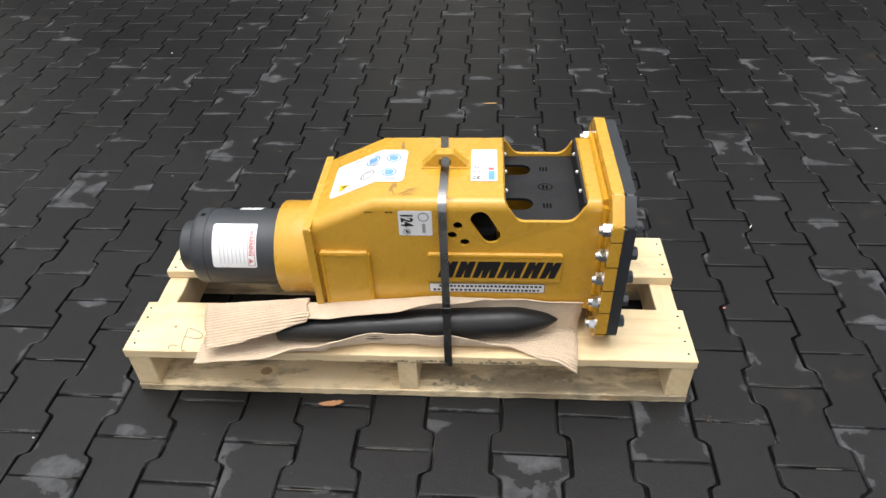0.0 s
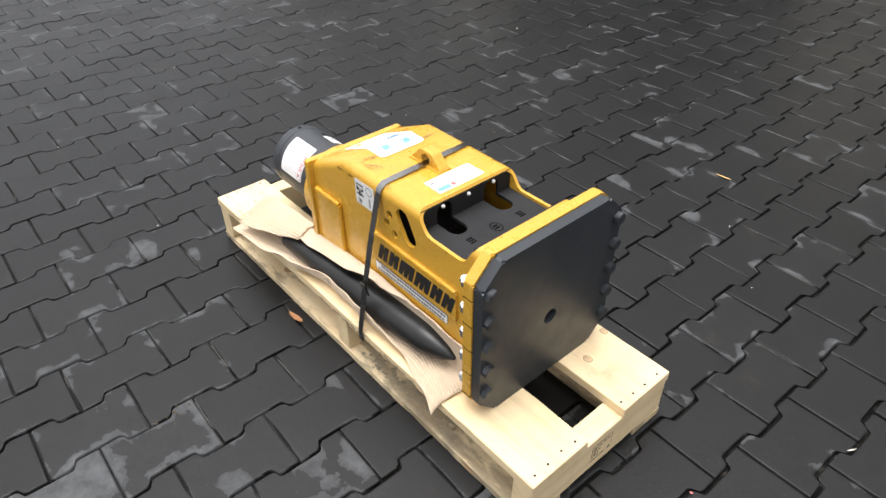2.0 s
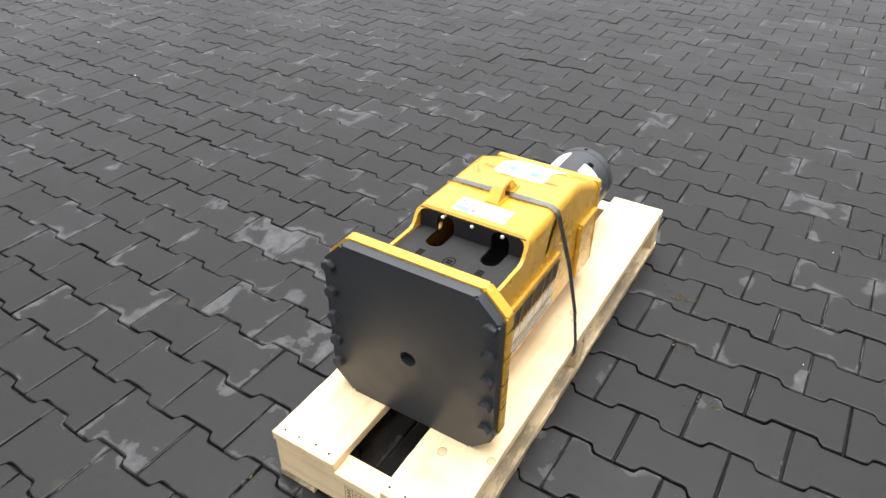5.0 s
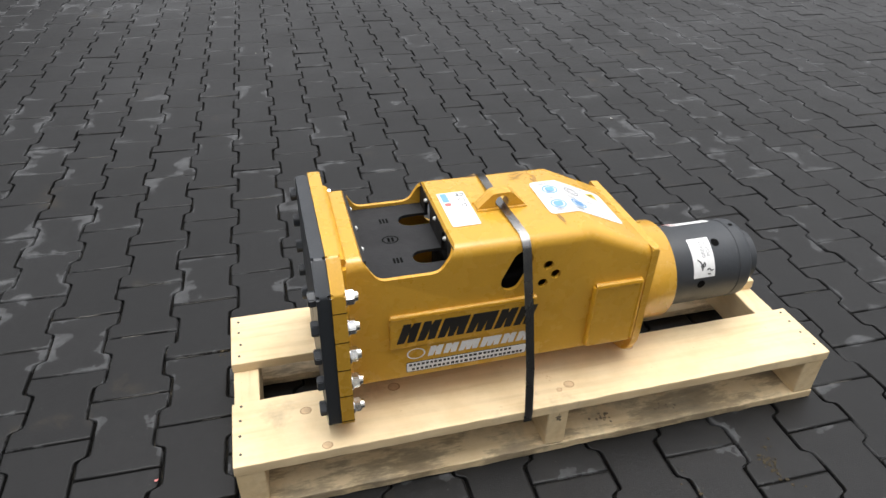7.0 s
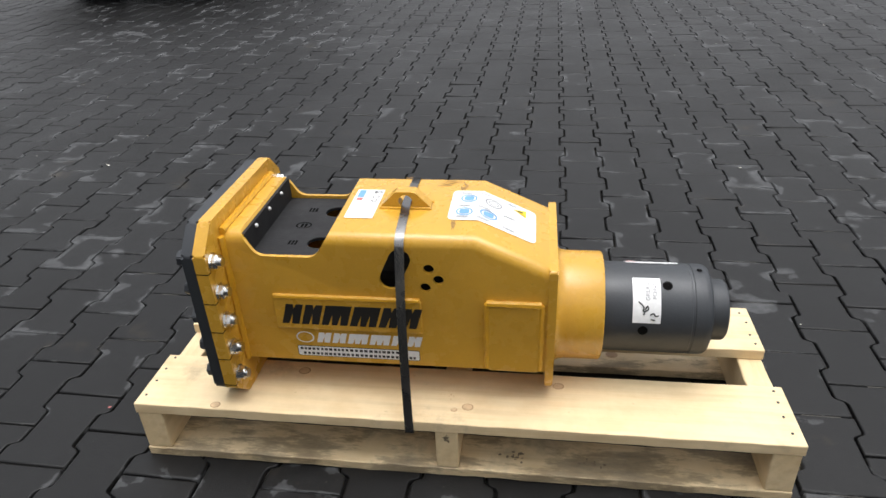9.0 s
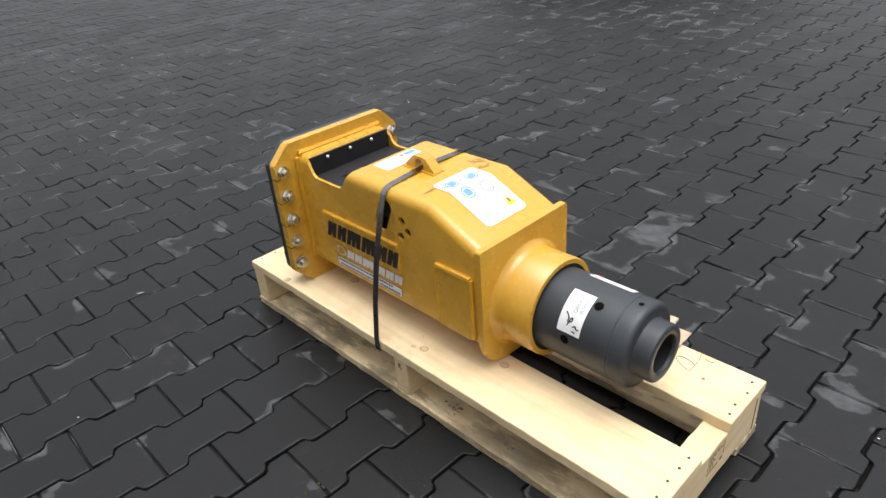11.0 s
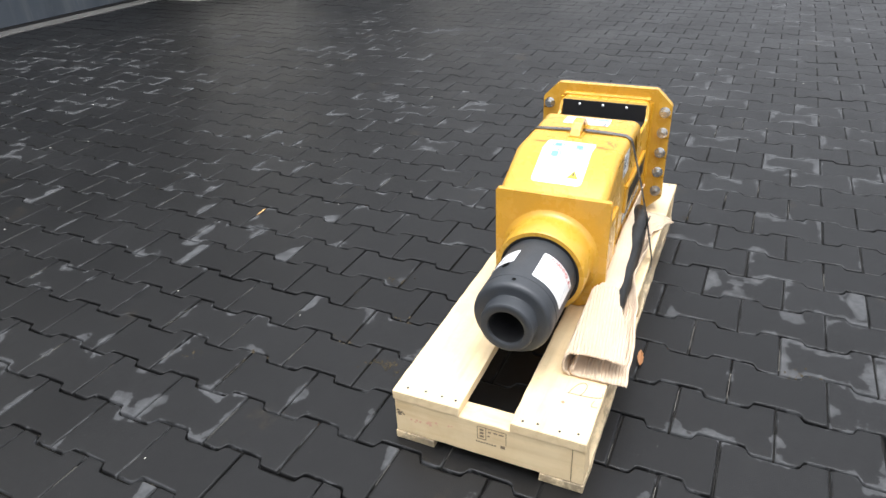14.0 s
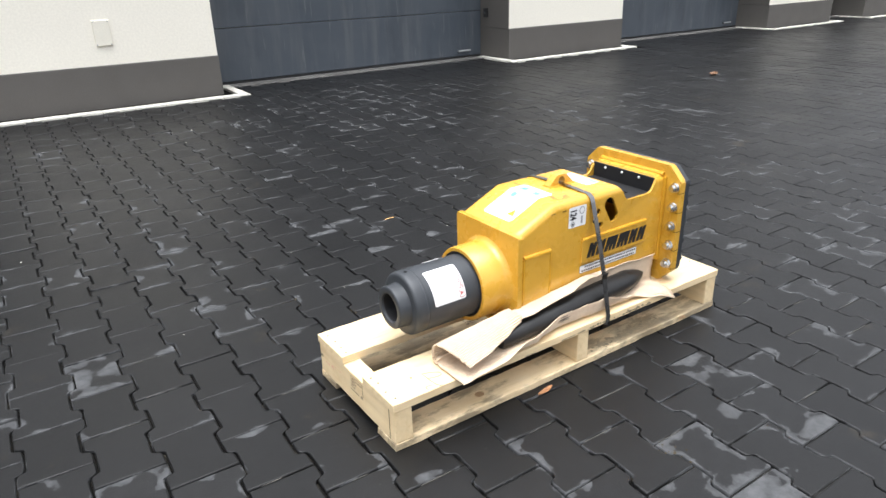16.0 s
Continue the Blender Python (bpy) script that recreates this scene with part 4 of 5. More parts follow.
    nl = part("noise_label", bm, M_LABEL, breaker, "white sound power label reading 124 dB")
    up = Matrix(((0, 1, 0, 0), (0, 0, -1, 0), (-1, 0, 0, 0), (0, 0, 0, 1)))
    def on_side(x, z):
        return Matrix.Translation((x, yl - 0.0006, z)) @ up
    part_mesh("figures", lettering("124", 0.031, on_side(0.0185, 0.4170), 0.66, bold=0.0010), M_INK, nl)
    part_mesh("figures", lettering("dB", 0.0085, on_side(0.0185, 0.3895), 0.8, bold=0.0003), M_INK, nl)
    bm = bmesh.new()
    a = [[bm.verts.new((0.0185 + r * math.cos(k), yl - 0.0008, 0.3895 + r * math.sin(k))) for k in np.linspace(0, 2 * math.pi, 20, endpoint=False)] for r in (0.0070, 0.0059)]
    for i in range(20):
        bm.faces.new((a[0][i], a[0][(i + 1) % 20], a[1][(i + 1) % 20], a[1][i]))
    part("pictogram", bm, M_INK, nl, "ring round the unit")
    bm = bmesh.new()
    a = [[bm.verts.new((0.051 + r * math.cos(k), yl - 0.0008, 0.424 + r * math.sin(k))) for k in np.linspace(0, 2 * math.pi, 8, endpoint=False)] for r in (0.011, 0.0085)]
    for i in range(8):
        bm.faces.new((a[0][i], a[0][(i + 1) % 8], a[1][(i + 1) % 8], a[1][i]))
    part("pictogram", bm, M_GREYINK, nl)
    part("writing", box(0.048, 0.054, yl - 0.0008, yl - 0.0003, 0.387, 0.408), M_GREYINK, nl)


build_stickers()


def wrap_nose(me, lift):
    """Rolls a flat mesh (x along the nose, y along its girth in metres from the top) round the nose tube."""
    r = 0.083 + lift
    for v in me.vertices:
        a, h = v.co.y / 0.083, v.co.z
        v.co = Vector((v.co.x, NY + (r + h) * math.sin(a), NZ + (r + h) * math.cos(a)))
    return me


def nose_patch(x0, x1, deg0, deg1, lift, corner=0.004):
    bm = bmesh.new()
    y0, y1 = radians(deg0) * 0.083, radians(deg1) * 0.083
    for p in rounded([(x0, y0), (x1, y0), (x1, y1), (x0, y1)], [corner] * 4, 4):
        bm.verts.new((p[0], p[1], 0))
    bm.faces.new(bm.verts)
    n = max(2, int(abs(deg1 - deg0) / 4))
    for k in range(1, n):
        bmesh.ops.bisect_plane(bm, geom=bm.verts[:] + bm.edges[:] + bm.faces[:], plane_co=(0, y0 + (y1 - y0) * k / n, 0), plane_no=(0, 1, 0))
    me = bpy.data.meshes.new("patch")
    bm.to_mesh(me)
    bm.free()
    return wrap_nose(me, lift)


def build_nose_holes():
    # nothing is cut: black discs on the tube stand for the shade inside the holes
    for x, deg, r in ((-0.374, 28.6, 0.0102), (-0.333, 86.0, 0.0102), (-0.4335, 1.0, 0.0055)):
        for name, r0, r1, lift, m in (("drilled_hole", 0.0, 0.86 * r, 0.0007, M_HOLE), ("hole_rim", 0.82 * r, 1.12 * r, 0.0005, M_GREY)):
            bm = bmesh.new()
            y = radians(deg) * 0.083
            rows = [[bm.verts.new((x + q * math.cos(a), y + q * math.sin(a), 0)) for a in np.linspace(0, 2 * math.pi, 24, endpoint=False)] for q in (max(r0, 0.0002), r1)]
            for k in range(24):
                bm.faces.new((rows[0][k], rows[1][k], rows[1][(k + 1) % 24], rows[0][(k + 1) % 24]))
            me = bpy.data.meshes.new(name)
            bm.to_mesh(me)
            bm.free()
            part_mesh(name, wrap_nose(me, lift), m, nose, "black disc painted as the shade in a drilled hole" if m is M_HOLE else "", True)


build_nose_holes()


def build_nose_labels():
    w = part_mesh("warning_label", nose_patch(-0.402, -0.308, -84, -17, 0.0005, 0.006), M_LABEL, nose, "white warning label with red header", True)
    hd = part_mesh("header", nose_patch(-0.3265, -0.3105, -81, -20, 0.0009, 0.004), M_RED, w, "red outlined header")
    part_mesh("header_field", nose_patch(-0.3252, -0.3118, -80, -21, 0.0012, 0.003), M_LABEL, hd, "white header field")
    word = lettering("WARNING", 0.0135, pose(-0.3185, radians(-47) * 0.083, 0, 0, 0, -90), 0.82, bold=0.0003)
    part_mesh("header_word", wrap_nose(word, 0.0015), M_RED, hd)
    bm = bmesh.new()
    yt = radians(-73) * 0.083
    bm.faces.new([bm.verts.new(q) for q in ((-0.3235, yt - 0.006, 0), (-0.3235, yt + 0.006, 0), (-0.3135, yt, 0))])
    me = bpy.data.meshes.new("triangle")
    bm.to_mesh(me)
    bm.free()
    part_mesh("warning_triangle", wrap_nose(me, 0.0016), M_RED, hd, "red warning triangle")
    for k in range(7):
        a = random.uniform(-50, -40)
        part_mesh("writing", nose_patch(-0.3345 - 0.0085 * k, -0.3325 - 0.0085 * k, -77, a, 0.0009, 0.0003), M_PALEINK, w)
    g = part_mesh("grease_label", nose_patch(-0.362, -0.314, 18.5, 76, 0.0005, 0.001), M_LABEL, nose, "white grease point label", True)
    part_mesh("label_word", wrap_nose(lettering("GREASE", 0.0105, pose(-0.340, radians(36) * 0.083, 0, 0, 0, -90)), 0.0008), M_GREYINK, g)
    part_mesh("label_word", wrap_nose(lettering("POINT", 0.0105, pose(-0.352, radians(36) * 0.083, 0, 0, 0, -90)), 0.0008), M_GREYINK, g)
    cu = bpy.data.curves.new("tmp", "CURVE")
    cu.dimensions, cu.bevel_depth = "3D", 0.0012
    for pts in ([(-0.324, 50), (-0.335, 56), (-0.330, 62), (-0.342, 60), (-0.338, 52), (-0.333, 66)], [(-0.344, 66), (-0.350, 62), (-0.352, 68), (-0.358, 66)], [(-0.345, 71), (-0.352, 72)]):
        sp = cu.splines.new("NURBS")
        sp.points.add(len(pts) - 1)
        sp.use_endpoint_u, sp.order_u = True, 3
        for q, (x, d) in zip(sp.points, pts):
            q.co = (x, radians(d) * 0.083, 0, 1)
    ob = new("tmp", cu)
    me = bpy.data.meshes.new_from_object(ob.evaluated_get(bpy.context.evaluated_depsgraph_get()))
    bpy.data.objects.remove(ob)
    part_mesh("pictogram", wrap_nose(me, 0.0008), M_INK, g, "grease gun drawing")


build_nose_labels()


# ---- chisel, its cardboard wrap, the strap ----
def build_chisel():
    a, b = Vector((-0.265, -0.164, 0.154)), Vector((0.3195, -0.1295, 0.167))
    L, d = (b - a).length, (b - a).normalized()
    tool = thing("chisel", "black steel moil point chisel wrapped in corrugated cardboard", "chisel", at=Matrix.Translation(a) @ d.to_track_quat("X", "Z").to_matrix().to_4x4())
    part("shank", lathe([(0, 0.0004), (0.0, 0.019), (0.004, 0.0215), (0.12, 0.0268), (0.25, 0.0318), (0.37, 0.0330), (0.49, 0.0330), (0.4945, 0.0325)], 0, 0, 40), M_STEEL, tool, "forged black round shank", True)
    part("point", lathe([(0.4947, 0.0325), (0.505, 0.0318), (0.535, 0.0250), (0.562, 0.0160), (L - 0.008, 0.0066), (L - 0.002, 0.0030), (L, 0.0004)], 0, 0, 40), M_STEEL, tool, "tapered black point", True)
    return tool


build_chisel()


def smooth_at(x, xs, ys):
    """Cubic-eased interpolation through stations."""
    for k in range(len(xs) - 1):
        if x <= xs[k + 1] or k == len(xs) - 2:
            t = min(1, max(0, (x - xs[k]) / (xs[k + 1] - xs[k])))
            t = t * t * (3 - 2 * t)
            return ys[k] + (ys[k + 1] - ys[k]) * t


def build_card():
    card = thing("cardboard_wrap", "torn corrugated cardboard sheet folded round the chisel", "cardboard")
    XS = (-0.435, -0.30, -0.20, -0.05, 0.09, 0.20, 0.30, 0.368)
    FY = (-0.236, -0.229, -0.212, -0.184, -0.190, -0.182, -0.205, -0.226)
    FZ = (0.128, 0.134, 0.156, 0.170, 0.174, 0.142, 0.119, 0.106)
    BZ = (0.134, 0.160, 0.191, 0.204, 0.213, 0.207, 0.204, 0.201)
    LIP = (0.003, 0.006, 0.042, 0.038, 0.019, 0.003, 0.003, 0.003)
    def sheet(name, section, nx, ns, label):
        bm = bmesh.new()
        grid = []
        for i in range(nx + 1):
            s = i / nx
            row = []
            for j in range(ns + 1):
                f = j / ns
                row.append(bm.verts.new(section(s, f)))
            grid.append(row)
        for i in range(nx):
            for j in range(ns):
                bm.faces.new((grid[i][j], grid[i + 1][j], grid[i + 1][j + 1], grid[i][j + 1]))
        ob = part(name, bm, M_CARD, card, label, True)
        md = ob.modifiers.new("thickness", "SOLIDIFY")
        md.thickness, md.offset = 0.0018, 0
        return ob
    def along(poly, f):
        d = [0.0]
        for p, q in zip(poly, poly[1:]):
            d.append(d[-1] + math.hypot(q[0] - p[0], q[1] - p[1]))
        w = f * d[-1]
        for k in range(len(poly) - 1):
            if w <= d[k + 1] or k == len(poly) - 2:
                t = (w - d[k]) / max(1e-6, d[k + 1] - d[k])
                t = min(1, max(0, t))
                y, z = poly[k][0] + (poly[k + 1][0] - poly[k][0]) * t, poly[k][1] + (poly[k + 1][1] - poly[k][1]) * t
                dx, dz = poly[k + 1][0] - poly[k][0], poly[k + 1][1] - poly[k][1]
                m = math.hypot(dx, dz) or 1
                return y, z, -dz / m, dx / m, w
    def rounded_open(poly, seg=4):
        out = [poly[0]]
        for a, p, b in zip(poly, poly[1:], poly[2:]):
            a, p, b = Vector(a), Vector(p), Vector(b)
            s, e = p + (a - p) * 0.45, p + (b - p) * 0.45
            out += [tuple((1 - t) ** 2 * s + 2 * t * (1 - t) * p + t * t * e) for t in np.linspace(0, 1, seg)]
        out.append(poly[-1])
        return out
    def base(s, f):
        ragged = 0.0025 * noise.noise((f * 9, 3.1, s * 2)) * (1 if s < 0.02 or s > 0.98 else 0)
        x = -0.429 + 0.797 * s + ragged - (0.012 * (1 - f) if s > 0.98 else 0)
        fy, fz, bz = smooth_at(x, XS, FY), smooth_at(x, XS, FZ), smooth_at(x, XS, BZ)
        fy += 0.004 * noise.noise((x * 22, 0.3, 0))
        bz += 0.005 * noise.noise((x * 18, 7.3, 0))
        lip = smooth_at(x, XS, LIP) + 0.004 * abs(noise.noise((x * 30, 4.4, 0)))
        poly = [(fy, fz), (-0.2005 if fy < -0.205 else fy * 0.6 - 0.066, 0.1275), (-0.150, 0.1265), (-0.1235, 0.1275), (-0.1235, 0.150), (-0.1232, bz - 0.004), (-0.1262, bz + 0.012), (-0.1265 - lip, bz + 0.012 - 0.22 * lip)]
        y, z, ny, nz, w = along(rounded_open(poly), f)
        k = (0.0029 if f < 0.6 else 0.0005) * (abs(math.sin(math.pi * w / 0.0066)) - 0.5)
        return (x, y + ny * k, z + nz * k + 0.0022)
    sheet("sheet", base, 60, 330, "ribbed cardboard lying under the chisel")
    def flap(s, f):
        x = -0.431 + 0.233 * s
        width = 0.106 - 0.020 * s - 0.050 * max(0.0, s - 0.35) + 0.005 * noise.noise((s * 6, 1.7, 0))
        top = 0.180 + 0.026 * s
        tip = 0.152 + 0.030 * s + 0.004 * noise.noise((s * 5, 9.0, 0))
        poly = [(-0.122, 0.1285), (-0.108, 0.134), (-0.1065, 0.158), (-0.113, top + 0.001), (-0.140, top + 0.002), (-0.165, top - 0.001), (-0.118 - width, tip + 0.008)]
        y, z, ny, nz, w = along(rounded_open(poly), f)
        k = 0.0032 * (abs(math.sin(math.pi * w / 0.0064)) - 0.5)
        x += 0.030 * max(0.0, f - 0.3) / 0.7 * (1 - s) + 0.004 * noise.noise((f * 12, 5.0, 0)) * (1 if s < 0.03 or s > 0.95 else 0) + (0.018 * noise.noise((f * 5, 2.0, 0)) if s > 0.95 else 0)
        return (x, y + ny * k, z + nz * k)
    sheet("flap", flap, 30, 300, "ribbed cardboard flap folded over")
    return card


card = build_card()


def build_strap():
    strap = thing("strap", "dark packing strap tying the breaker to the pallet", "strap")
    pts = [(0.094, -0.150, 0.0985), (0.094, -0.2025, 0.0985), (0.094, -0.2025, 0.126), (0.0925, -0.183, 0.22), (0.090, -0.156, 0.33), (0.087, -0.126, 0.437), (0.0865, -0.121, 0.450), (0.0862, -0.108, 0.4590), (0.087, -0.05, 0.4615), (0.087, 0.008, 0.4625), (0.083, 0.06, 0.4610), (0.080, 0.113, 0.4590), (0.0798, 0.127, 0.450), (0.0797, 0.133, 0.437), (0.0775, 0.166, 0.33), (0.0740, 0.190, 0.22), (0.072, 0.2025, 0.126), (0.072, 0.2025, 0.0985), (0.072, 0.150, 0.0985)]
    bm = bmesh.new()
    rows = []
    for i, p in enumerate(pts):
        p = Vector(p)
        d = (Vector(pts[min(i + 1, len(pts) - 1)]) - Vector(pts[max(i - 1, 0)])).normalized()
        n = Vector((1, 0, 0)).cross(d).normalized() * 0.0006
        side = Vector((0.0078, 0, 0))
        rows.append([bm.verts.new(p + side * a + n * b) for a, b in ((-1, -1), (1, -1), (1, 1), (-1, 1))])
    for a, b in zip(rows, rows[1:]):
        for k in range(4):
            bm.faces.new((a[k], a[(k + 1) % 4], b[(k + 1) % 4], b[k]))
    bm.faces.new(rows[0]), bm.faces.new(rows[-1])
    part("band", bm, M_STRAP, strap, "dark flat steel band", True)
    seal = box(-0.0095, 0.0095, -0.0016, 0.0016, -0.017, 0.017, 0.0008, 1)
    seal.transform(Matrix.Translation((0.0923, -0.1805, 0.232)) @ Matrix.Rotation(math.atan2(0.027, 0.11), 4, "X"))
    part("crimp_seal", seal, M_STEEL, strap, "crimped metal strap seal")
    return strap


strap = build_strap()


def build_scuffs():
    rs = random.Random(17)
    for x, y, w, h, count in ((-0.008, -0.080, 0.010, 0.026, 6), (0.018, -0.092, 0.020, 0.008, 6), (0.030, -0.078, 0.016, 0.008, 4), (0.098, -0.108, 0.012, 0.006, 4), (-0.004, 0.080, 0.008, 0.028, 5)):
        bm = bmesh.new()
        turn = rs.uniform(-0.5, 0.5) + (0 if w > h else math.pi / 2)
        for k in range(count):
            cx, cy = x + rs.uniform(-0.6, 0.6) * w, y + rs.uniform(-0.6, 0.6) * h
            half, thin, a = max(w, h) * rs.uniform(0.3, 0.8), rs.uniform(0.0006, 0.0022), turn + rs.uniform(-0.35, 0.35)
            along, across = Vector((math.cos(a), math.sin(a))), Vector((-math.sin(a), math.cos(a)))
            row = [along * half * t + across * thin * q for t, q in ((-1, 0), (-0.4, -1), (0.3, -0.7), (1, 0), (0.5, 0.8), (-0.3, 1))]
            bm.faces.new([bm.verts.new((cx + v.x, cy + v.y, TOPZ + 0.0005 + 0.00005 * k)) for v in row])
        tagged(part("scuff", bm, M_SCUFF, breaker), "brown scratches in the paint", kind="stuff")
    for x0, x1, z0, z1 in ((-0.0200, -0.0140, 0.4325, 0.4352), (-0.0115, -0.0070, 0.4328, 0.4352), (-0.0600, -0.0440, 0.4335, 0.4348)):
        part("paint_chip", box(x0, x1, Y0 - 0.0006, Y0 + 0.0002, z0, z1), M_HOLE, breaker, "black chip in the paint")


build_scuffs()


# ---- dark car parked across the yard ----
def build_car():
    car = thing("car", "black parked car on dark tyres at the edge of the yard", "car", at=pose(3.54, -7.02, GZ, 0, 0, 88))
    side = rounded([(-2.15, 0.26), (2.15, 0.26), (2.2, 0.62), (1.95, 0.86), (1.0, 0.95), (0.45, 1.42), (-1.2, 1.45), (-1.95, 0.98), (-2.2, 0.88)], [0.1, 0.1, 0.12, 0.15, 0.2, 0.25, 0.25, 0.2, 0.1], 5)
    bm = bmesh.new()
    prism(bm, side, 1, -0.86, 0.86)
    cut = []
    for x in (-1.32, 1.33):
        for y0 in (-1.0, 0.62):
            cut.append(disc(1, (x, y0, 0.33), 0.37, 0.38, 32))
    part_mesh("body", bake_cut(bm, cut), M_CARPAINT, car, "glossy black body", True)
    for x in (-1.32, 1.33):
        for y, o in ((0.76, 1), (-0.76, -1)):
            tyre = lathe([(-0.10, 0.20), (-0.11, 0.29), (-0.095, 0.325), (-0.05, 0.333), (0.05, 0.333), (0.095, 0.325), (0.11, 0.29), (0.10, 0.20)], 0, 0, 40)
            tyre.transform(Matrix.Translation((x, y, 0.333)) @ Matrix.Rotation(radians(90), 4, "Z"))
            t = part("tyre", tyre, M_SEAL, car, "black rubber tyre", True)
            rim = lathe([(-0.09, 0.20), (0.06, 0.20), (0.07, 0.16), (0.05, 0.05), (0.07, 0.0004)], 0, 0, 30)
            rim.transform(Matrix.Translation((x, y, 0.333)) @ Matrix.Rotation(radians(90 * o), 4, "Z"))
            part("rim", rim, M_CHROME, t, "grey wheel rim", True)
    for x0, x1 in ((-1.35, -0.45), (-0.38, 0.55)):
        for y in (-0.868, 0.862):
            part("window", box(x0, x1, y, y + 0.006, 0.98, 1.30, 0.002), M_GLASS, car, "dark side window")
    return car


build_car()


# ---- leaves and litter ----
def build_leaf(name, x, y, size, turn, m, label, thin=0.4, curl=0.25):
    bm = bmesh.new()
    n = 10
    rows = []
    for i in range(n + 1):
        t = i / n
        w = thin * size * math.sin(math.pi * min(1, max(0.02, t))) ** 0.8 * random.uniform(0.32, 0.62) + 0.0004
        z = 0.003 + curl * size * (t - 0.45) ** 2
        rows.append([bm.verts.new(((t - 0.5) * size, k * w, z + curl * size * 0.35 * abs(k) ** 2 + 0.0008 * random.random())) for k in (-1, -0.5, 0, 0.5, 1)])
    for a, b in zip(rows, rows[1:]):
        for k in range(4):
            bm.faces.new((a[k], b[k], b[k + 1], a[k + 1]))
    ob = part(name, bm, m, None, "", True)
    md = ob.modifiers.new("thickness", "SOLIDIFY")
    md.thickness = 0.0006
    ob.matrix_world = pose(x, y, GZ, 0, 0, turn)
    return tagged(ob, label, "leaf", "litter on the paving")


build_leaf("leaf", -0.161, -0.231, 0.055, 8, M_LEAF, "curled brown dry leaf on the paving beside the pallet", 0.28)
build_leaf("leaf", 4.645, 2.63, 0.12, 20, M_LEAF_DARK, "large brown dry leaf lying on the yard", 0.6, 0.35)
build_leaf("straw", 0.182, 1.155, 0.055, 2, M_STRAW, "pale yellow blade of straw on the paving", 0.10, 0.05)


def build_crumbs():
    rng = np.random.RandomState(4)
    bm = bmesh.new()
    for _ in range(110):
        x, y = rng.uniform(-3.5, 4.5), rng.uniform(-3.8, 4.0)
        if abs(x) < 0.66 and abs(y) < 0.25:
            continue
        s = rng.uniform(0.0010, 0.0026) * (1 + 0.12 * math.hypot(x, y))
        bmesh.ops.create_icosphere(bm, subdivisions=1, radius=s, matrix=Matrix.Translation((x, y, GZ + s * 0.4)) @ Matrix.Diagonal((rng.uniform(0.7, 2.0), 1, 0.5, 1)))
    ob = part("crumbs", bm, M_KERB)
    return tagged(ob, "scattered pale specks of litter on the paving", "litter", kind="stuff")


build_crumbs()


def build_soil():
    """Dark brown soil and moss lodged in a few joints."""
    rng = np.random.RandomState(21)
    bm = bmesh.new()
    for x, y, spread in ((-0.405, 0.340, 0.035), (-0.352, 0.494, 0.025), (-0.532, 0.807, 0.03), (-0.485, 0.666, 0.03), (-0.207, 0.367, 0.03), (-0.046, 0.485, 0.02), (-0.085, -0.581, 0.025), (-0.079, -0.567, 0.02), (0.634, -0.235, 0.02), (-0.395, 0.336, 0.010), (-0.394, 0.338, 0.014), (-0.396, 0.336, 0.018)):
        for _ in range(13):
            px, py = x + rng.normal(0, spread * 0.6), y + rng.normal(0, spread)
            r = rng.uniform(0.0010, 0.0030)
            bmesh.ops.create_icosphere(bm, subdivisions=1, radius=r, matrix=Matrix.Translation((px, py, GZ + r * 0.1)) @ Matrix.Diagonal((rng.uniform(0.8, 2.2), rng.uniform(0.8, 1.8), 0.5, 1)))
    ob = part("soil", bm, M_SOIL)
    return tagged(ob, "brown soil and moss lodged in paving joints", "soil", kind="stuff")


build_soil()
build_leaf("twig", 0.912, 0.412, 0.020, 60, M_KERB, "small pale twig lying on the paving", 0.12, 0.3)
build_leaf("twig", 1.537, -1.212, 0.028, -35, M_KERB, "small pale twig lying on the paving", 0.12, 0.3)
build_leaf("scrap", 0.754, 0.087, 0.008, 20, M_RED, "tiny red scrap lying beside the pallet", 0.6, 0.3)

# ---- paving stones: interlocking bone-shaped concrete blocks ----
PAVE = pose(0, 0, GZ, 0, 0, -1.081)
PU, PV = -0.0091, 0.0658
# pale dried stains that can be told apart: x, y and reach in metres
STAINS = ((0.09, -0.27, 0.040), (0.265, -0.42, 0.085), (-0.69, -0.39, 0.040), (-0.60, -0.30, 0.034), (-0.93, 0.60, 0.03), (1.01, 0.56, 0.04), (-0.13, 1.18, 0.045),
          (0.82, 1.72, 0.04), (0.83, 1.44, 0.04), (1.51, 1.54, 0.05), (0.14, 1.38, 0.04), (0.85, 1.05, 0.04), (0.64, 1.24, 0.04), (-0.02, -0.79, 0.055),
          (0.15, -0.56, 0.050), (-0.84, -0.58, 0.050), (-0.02, 0.89, 0.04), (0.22, 0.90, 0.045), (0.61, 0.28, 0.04), (0.49, 0.82, 0.05), (0.88, -1.86, 0.07),
          (0.56, -1.90, 0.06), (-0.05, -1.63, 0.05), (-0.13, 0.29, 0.05), (0.87, -1.11, 0.055), (0.79, -1.24, 0.055), (-0.71, 0.00, 0.045), (-0.65, 0.18, 0.04),
          (-0.87, 0.08, 0.04), (0.27, -0.72, 0.04), (-1.27, 0.14, 0.05), (-0.23, 0.66, 0.045), (0.57, 0.86, 0.035))


